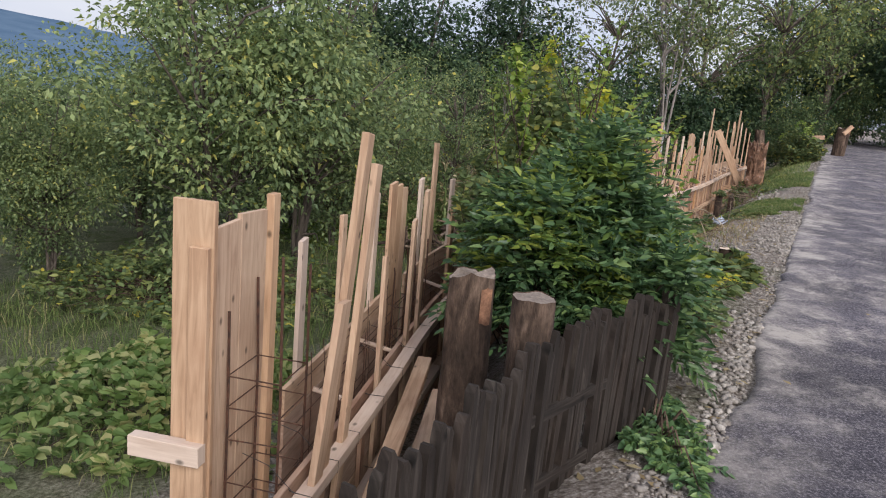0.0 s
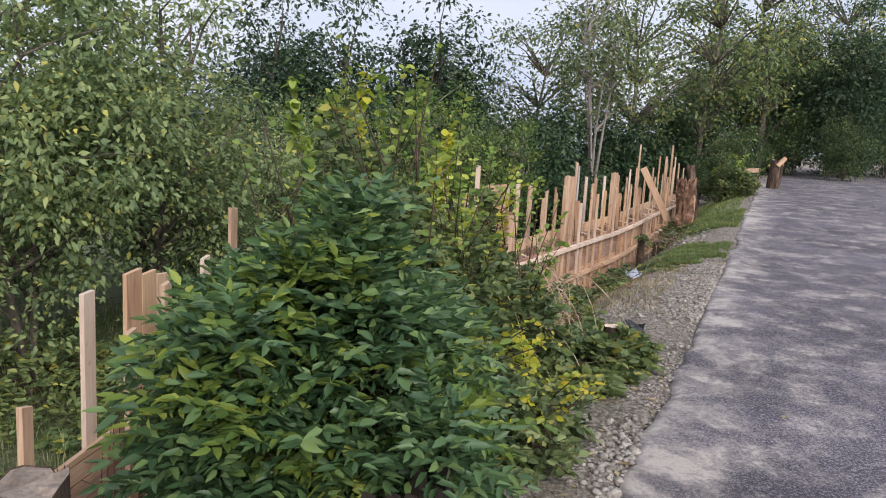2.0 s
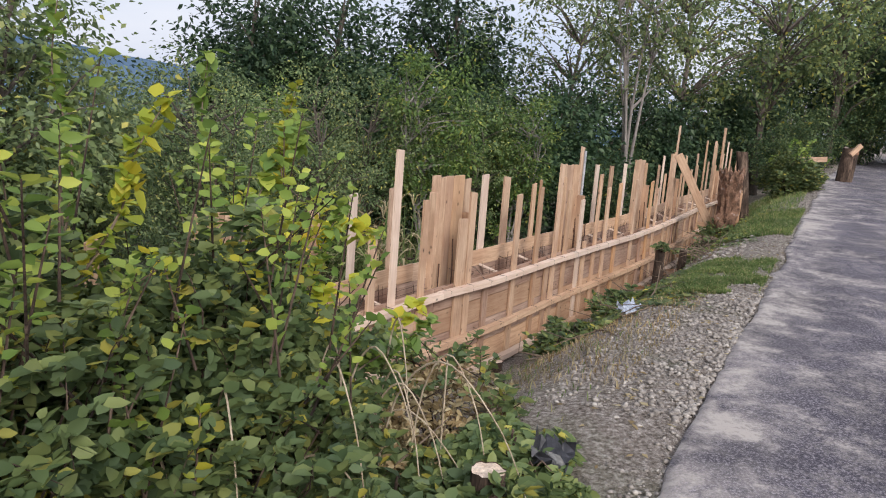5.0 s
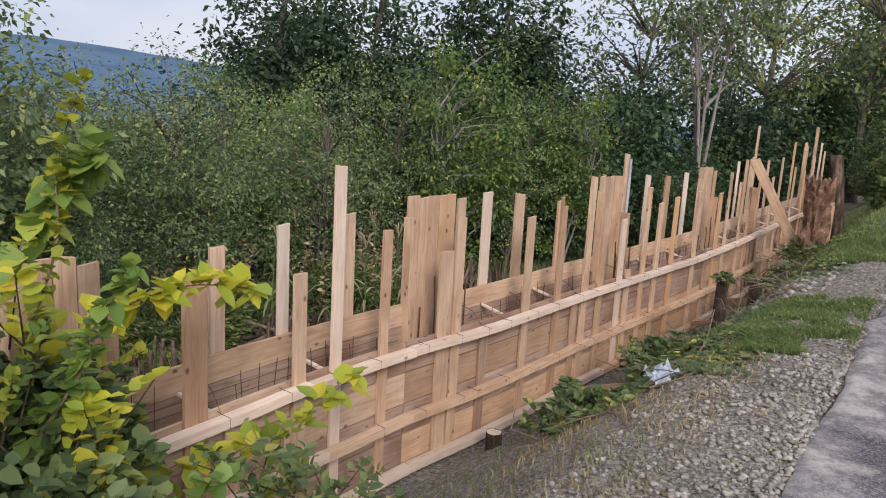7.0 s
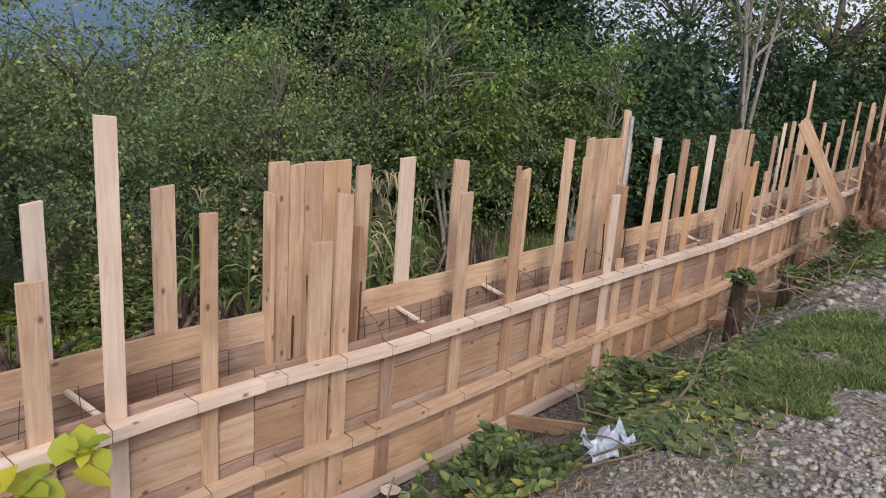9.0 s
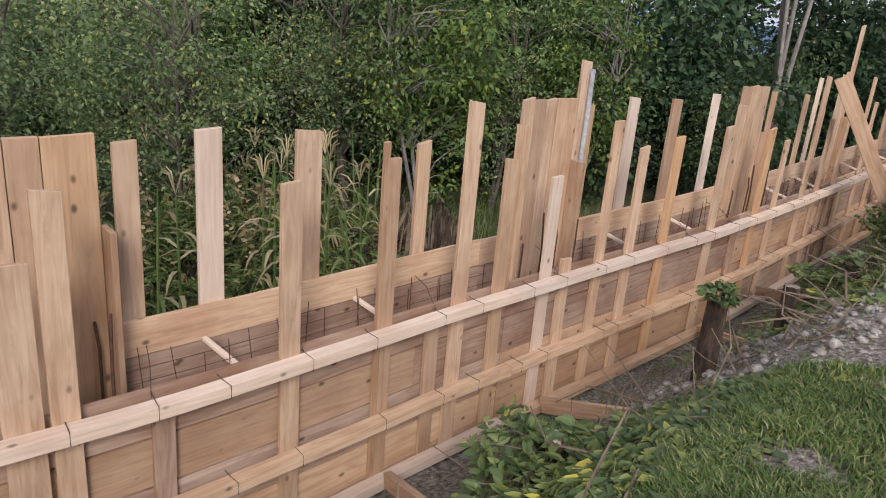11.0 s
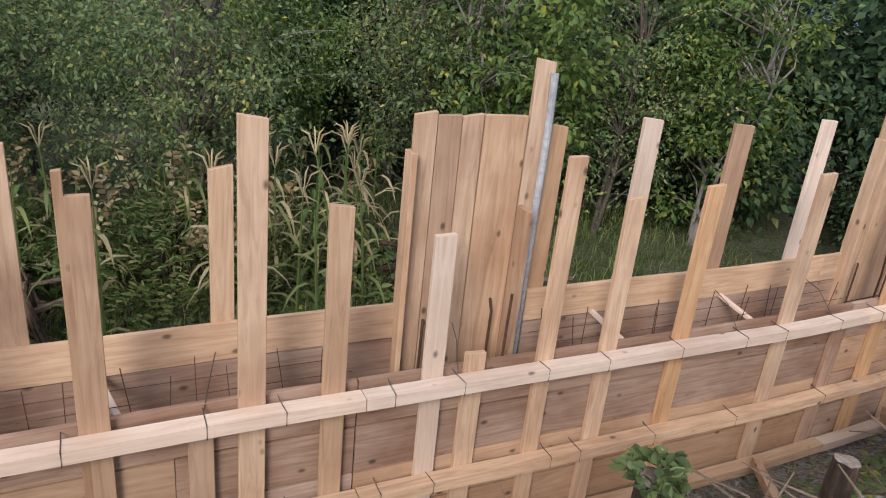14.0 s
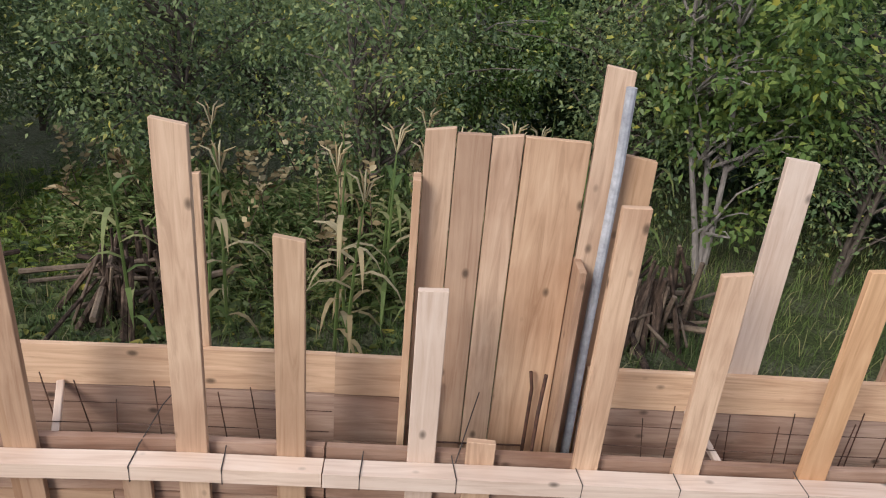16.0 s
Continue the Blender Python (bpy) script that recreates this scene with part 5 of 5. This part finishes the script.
def torn_stump(x, y, z0, z1, r):
    """A decayed stump: ragged crown, deep flutes and a split side with bare wood."""
    root = empty("torn_stump", (x, y, z0), "thick decayed stump with ragged top and bare reddish wood", "stump")
    S, H, h = 40, 22, z1 - z0
    V, F = [], []
    for i in range(H):
        f = i / (H - 1)
        for k in range(S):
            a = 2 * math.pi * k / S
            c, q = math.cos(a), math.sin(a)
            n1, n2, n3 = noise.noise(Vector((c * 1.6, q * 1.6, f * 3))), noise.noise(Vector((c * 4 + 9, q * 4, f * 7))), noise.noise(Vector((c * 9, q * 9 + 4, f * 16)))
            rr = r * (1.15 - 0.25 * math.sin(f * 3.0) * 0.6 + 0.30 * n1 + 0.26 * n2 + 0.16 * n3)
            V.append((rr * c, rr * q, f * (h + 0.22 * noise.noise(Vector((c * 3 + 5, q * 3, 1))) * f + 0.05 * n3)))
    for i in range(H - 1):
        for k in range(S):
            F.append((i * S + k, i * S + (k + 1) % S, (i + 1) * S + (k + 1) % S, (i + 1) * S + k))
    V.append((0, 0, h * 0.86))
    F += [((H - 1) * S + k, (H - 1) * S + (k + 1) % S, H * S) for k in range(S)]
    part("trunk", mesh_of("trunk", V, F, M_rotten), root)
    for k in range(7):
        a = -0.4 + 0.16 * k
        me = beam("splinter", (r * 1.05 * math.cos(a), r * 1.05 * math.sin(a), 0.05), (r * 0.95 * math.cos(a) + 0.02, r * 0.95 * math.sin(a), h * (0.5 + 0.3 * random.random())), 0.03, 0.05, M_damp, up=(1, 0.2, 0))
        part("splinter", me, root, "bare reddish wood splinter")
    return root


stump(0.20, 3.15, -0.75, 0.57, 0.105, "dark bark log post with sawn top behind the fence", seed=2, torn=True)
stump(0.42, 2.75, -0.7, 0.59, 0.085, "dark bark log post with grey sawn top", seed=5)
torn_stump(7.05, 16.45, -0.45, 0.82, 0.165)
stump(8.45, 19.3, -0.4, 1.08, 0.12, "dark leaning log beside the formwork", seed=9, lean=(-0.18, 0.1))
stump(11.35, 21.2, 0.35, 1.3, 0.17, "broken log standing at the lane's far end", seed=12, torn=True, lean=(0.05, 0))
stump(5.03, 13.0, -0.6, -0.03, 0.06, "cut sapling stump with fresh sprouts by the formwork", seed=14)
stump(5.55, 13.75, -0.55, -0.13, 0.05, "cut sapling stump in the bank", seed=15)
bush("creeper", "broad-leaved creeper round a cut stump", 88, (2.6, 6.36, 0.02), (0.30, 0.30, 0.17), 110, 8, 0.07, L_mid, 0.6, 0.3)
stump(2.62, 6.40, -0.2, 0.20, 0.065, "pale freshly cut sapling stump among the creeper", seed=17, face=M_freshcut)
stump(2.95, 10.72, -1.15, -0.86, 0.06, "cut sapling stump at the foot of the formwork", seed=18, face=M_freshcut)
stump(4.30, 11.75, -0.75, -0.36, 0.075, "freshly cut sapling stump with a pale face in the weeds", seed=19, face=M_freshcut)
bush("sprouts", "green sprouts on a cut stump", 85, (5.03, 12.98, 0.0), (0.1, 0.1, 0.08), 22, 7, 0.05, L_mid, 0.6)

# far end: post and rail
gate = empty("timber_frame", (10.75, 21.6, 0), "rough timber post and rails at the lane's far end", "frame")
for nm, p0, p1, w, h in (("post", (11.0, 22.4, -0.2), (11.0, 22.4, 1.65), 0.1, 0.1), ("rail", (10.3, 21.6, 0.92), (11.0, 21.4, 1.0), 0.04, 0.12), ("post", (10.98, 21.35, 0.2), (10.98, 21.35, 1.22), 0.12, 0.06), ("brace", (11.3, 20.98, 1.15), (11.5, 20.98, 1.38), 0.08, 0.1)):
    me = beam(nm, p0, p1, w, h, M_wood)
    me.transform(Matrix.Translation(-gate.location))
    part(nm, me, gate)


def stick_pile(x, y, n, seed, ht):
    rnd = random.Random(seed)
    root = empty("stick_pile", (x, y, gz(x, y)), "stack of grey-brown firewood sticks leaning together", "woodpile", "stick piles in the garden")
    for i in range(n):
        a, r = rnd.uniform(0, 6.28), rnd.uniform(0.15, 0.6)
        if rnd.random() < 0.75:
            p0, p1 = (r * math.cos(a), r * math.sin(a), 0.0), (0.25 * math.cos(a) + rnd.uniform(-.1, .1), 0.25 * math.sin(a), ht * rnd.uniform(0.7, 1.1))
        else:
            p0, p1 = (r * 1.5 * math.cos(a), r * 1.5 * math.sin(a), rnd.uniform(0, .3)), (-r * 1.2 * math.cos(a + 0.6), -r * math.sin(a + 0.6), rnd.uniform(0.05, 0.35))
        q = rnd.uniform(0.012, 0.03)
        part("stick", mesh_of("stick", *tube([p0, p1], [q, q * 0.7], 6), M_twig if rnd.random() < 0.35 else M_bark), root)


stick_pile(0.6, 12.95, 60, 3, 0.5)
stick_pile(2.45, 16.2, 60, 4, 0.6)
stick_pile(-0.2, 11.4, 40, 6, 0.5)

# ---- verge: gravel, grass, litter ----


def scatter(name, label, category, count, seed, shape, put, material):
    """Many small pieces in one object."""
    g = np.random.default_rng(seed)
    V0, F0_ = shape
    V0, F0_ = np.array(V0, float), np.array(F0_)
    Vs, Fs = [], []
    for i in range(count):
        u, v, k = put(g)
        x, y = xy_of(u, v)
        a = g.random() * 6.28
        s = k * (0.75 + 0.5 * g.random(3))
        w = V0 * s * (1 + 0.18 * g.normal(size=V0.shape))
        c, sn = math.cos(a), math.sin(a)
        w = np.column_stack([w[:, 0] * c - w[:, 1] * sn, w[:, 0] * sn + w[:, 1] * c, w[:, 2]])
        Vs.append(w + (x, y, ground_z(u, v) + 0.25 * k))
        Fs.append(F0_ + i * len(V0))
    return tagged(new(name, quads_mesh(name, np.concatenate(Vs), np.concatenate(Fs), material)), label, category, kind="stuff")


t_ = (1 + 5 ** 0.5) / 2
ICO_V = np.array([(-1, t_, 0), (1, t_, 0), (-1, -t_, 0), (1, -t_, 0), (0, -1, t_), (0, 1, t_), (0, -1, -t_), (0, 1, -t_), (t_, 0, -1), (t_, 0, 1), (-t_, 0, -1), (-t_, 0, 1)]) / 1.9 * (1, 1, 0.62)
ICO_F = [(0, 11, 5), (0, 5, 1), (0, 1, 7), (0, 7, 10), (0, 10, 11), (1, 5, 9), (5, 11, 4), (11, 10, 2), (10, 7, 6), (7, 1, 8), (3, 9, 4), (3, 4, 2), (3, 2, 6), (3, 6, 8), (3, 8, 9), (4, 9, 5), (2, 4, 11), (6, 2, 10), (8, 6, 7), (9, 8, 1)]


def stony(v):
    return 0.5 + 0.5 * noise.noise(Vector((v * 0.55 + 3.3, 0, 0)))


def patch(g, v0, v1):
    while True:
        v = g.uniform(v0, v1)
        if g.random() < max(0.12, 2.2 * stony(v) - 0.85):
            return abs(g.normal()) * 0.17 - 0.02, v, 0.005 + 0.013 * g.random() ** 2.5


scatter("gravel", "pale crushed stones along the asphalt edge", "gravel", 4200, 101, (ICO_V, ICO_F),
        lambda g: patch(g, -2, 24), M_stone)
scatter("gravel", "pale rubble stones spilling down the bank", "gravel", 3400, 103, (ICO_V, ICO_F),
        lambda g: (0.02 + 0.85 * g.random() ** 1.8, 5.6 + 3.4 * g.random(), 0.005 + 0.017 * g.random() ** 3), M_stone)
scatter("rubble", "dusty rubble stones below the formwork", "rubble", 2600, 105, (ICO_V, ICO_F),
        lambda g: (0.5 + 1.2 * g.random(), g.normal() * 0.6 + 11.5, 0.004 + 0.034 * g.random() ** 8), M_stone)
scatter("gravel", "white stones beside the old fence", "gravel", 1500, 107, (ICO_V, ICO_F),
        lambda g: (0.02 + abs(g.normal()) * 0.13, g.uniform(-2, 3.2), 0.007 + 0.02 * g.random() ** 2.5), M_stone)


def grass(label, count, seed, put, h, material):
    g = np.random.default_rng(seed)
    P, H = np.zeros((count, 3)), np.zeros(count)
    for i in range(count):
        u, v = put(g)
        x, y = xy_of(u, v)
        P[i] = (x, y, ground_z(u, v) - 0.01)
        H[i] = h * (0.5 + 0.8 * g.random())
    a = g.random(count) * 6.28
    S = np.column_stack([np.cos(a), np.sin(a), np.zeros(count)]) * 0.0035
    ln = g.normal(size=(count, 3)) * (0.45, 0.45, 0)
    up = np.array([0, 0, 1.0])
    m1 = P + (ln * 0.35 + up * 0.62) * H[:, None]
    m2 = P + (ln * 1.0 + up * 0.85) * H[:, None]
    V = np.stack([P - S, P + S, m1 + S * .8, m1 - S * .8, m2 + S * .15, m2 - S * .15], 1).reshape(-1, 3)
    b = np.arange(count)[:, None] * 6
    F = np.concatenate([b + (0, 1, 2, 3), b + (3, 2, 4, 5)])
    tagged(new("grass", quads_mesh("grass", V, F, material)), label, "grass", kind="stuff")


def lawn(g):
    while True:
        u, v = 0.05 + 0.85 * g.random(), 8.9 + 1.75 * g.random()
        if noise.noise(Vector((u * 2.4, v * 2.4, 7))) + 0.25 > g.random() * 0.7:
            return u, v


grass("short green grass on the verge", 30000, 111, lambda g: lawn(g), 0.05, L_grass)
grass("short green grass beside the lane", 14000, 113, lambda g: (0.05 + 1.1 * g.random(), 12.3 + 2.8 * g.random()), 0.08, L_grass)
grass("sparse grass and weeds on the bank", 4000, 115, lambda g: (0.5 + 1.6 * g.random() ** 0.7, g.uniform(4, 23)), 0.07, L_grass)
grass("dry straw on the bank", 2200, 117, lambda g: (0.45 + 1.0 * g.random(), g.uniform(6, 9)), 0.06, L_dry)
grass("rough grass on the garden floor", 26000, 119, lambda g: (3.0 + 5.5 * g.random(), g.uniform(0, 16)), 0.19, L_grass)
grass("grass by the far verge", 7000, 121, lambda g: (0.2 + 1.8 * g.random(), 15.5 + 8 * g.random()), 0.12, L_grass)

LEAF_V0 = [(0, -1, 0), (0.62, -0.1, 0.25), (0, 1, 0.3), (-0.62, -0.1, 0.25)]
scatter("low_weeds", "low broad-leaved green weeds between the grass and the formwork", "weeds", 5200, 125, (LEAF_V0, [(0, 1, 2, 3)]),
        lambda g: (1.05 + 0.22 * g.normal(), g.uniform(8.2, 10.5), 0.022 + 0.03 * g.random() ** 2), L_mid)
scatter("low_weeds", "low green weeds on the bank beside the decayed stump", "weeds", 4200, 127, (LEAF_V0, [(0, 1, 2, 3)]),
        lambda g: (1.1 + 0.35 * g.normal(), g.uniform(11.8, 16.5), 0.022 + 0.03 * g.random() ** 2), L_mid)
LEAF_V = [(0, -1, 0), (0.45, -0.1, 0.12), (0, 1, 0.05), (-0.45, -0.1, 0.12)]
scatter("fallen_leaves", "scattered yellow and brown leaves by the asphalt edge", "leaves", 420, 123, (LEAF_V, [(0, 1, 2, 3)]),
        lambda g: (g.normal() * 0.28 + 0.12, g.uniform(-1, 12), 0.018 + 0.018 * g.random()), L_dry)
for x, y, r in ((2.02, 3.83, 20), (2.75, 3.9, 100), (4.35, 9.2, 50), (3.3, 5.3, 150)):
    z = gz(x, y)
    me = mesh_of("fallen_leaf", [(a * 0.035, b * 0.035, c * 0.05) for a, b, c in LEAF_V], [(0, 1, 2, 3)], L_dry)
    ob = tagged(new("fallen_leaf", me), "dry ochre leaf lying on the asphalt", "leaf", "leaves on the lane")
    ob.matrix_basis = pose(x, y, z + 0.062, 0, 0, r)


def twigs(label, count, seed, put, ln):
    g = np.random.default_rng(seed)
    ch = []
    for i in range(count):
        u, v = put(g)
        x, y = xy_of(u, v)
        z = ground_z(u, v)
        a, l = g.random() * 6.28, ln * (0.4 + g.random())
        d = Vector((math.cos(a), math.sin(a), 0.25 * g.normal()))
        p = Vector((x, y, z + 0.03))
        q1, q2 = p + d * l * 0.5 + Vector(g.normal(size=3) * 0.04), p + d * l + Vector(g.normal(size=3) * 0.05)
        for q in (q1, q2):
            q.z = max(q.z, gz(q.x, q.y) + 0.015)
        r = 0.003 + 0.006 * g.random()
        ch.append(tube([p, q1, q2], [r, r * .8, r * .4], 5))
    V, F = joined(ch)
    tagged(new("twigs", mesh_of("twigs", V, F, M_twig)), label, "twigs", kind="stuff")


twigs("cut grey-brown twigs strewn on the bank", 170, 131, lambda g: (0.8 + 0.8 * g.random(), g.uniform(7.5, 14)), 0.4)
twigs("bent dry stems in the bramble", 50, 133, lambda g: (0.8 + 0.7 * g.random(), g.uniform(3.6, 5.4)), 0.5)

# crumpled film on the bank
g = np.random.default_rng(141)
V = [(0.11 * (i / 7 - 0.5) * 2 + 0.02 * g.normal(), 0.09 * (j / 7 - 0.5) * 2 + 0.02 * g.normal(), 0.03 + 0.045 * abs(g.normal())) for i in range(8) for j in range(8)]
bag = new("plastic_film", mesh_of("plastic_film", V, [(i * 8 + j, i * 8 + j + 1, i * 8 + j + 9, i * 8 + j + 8) for i in range(7) for j in range(7)], M_bag))
bag.matrix_basis = pose(4.03, 10.2, gz(4.03, 10.2), 0, 0, 30)
tagged(bag, "crumpled blue-grey plastic film on the bank", "litter")
film = copy_thing(bag, pose(2.92, 6.88, gz(2.92, 6.88) + 0.05, 0, 0, 75))
film.data = bag.data.copy()
film.data.materials[0] = M_blackfilm
tagged(film, "crumpled black plastic film beside the creeper", "litter")
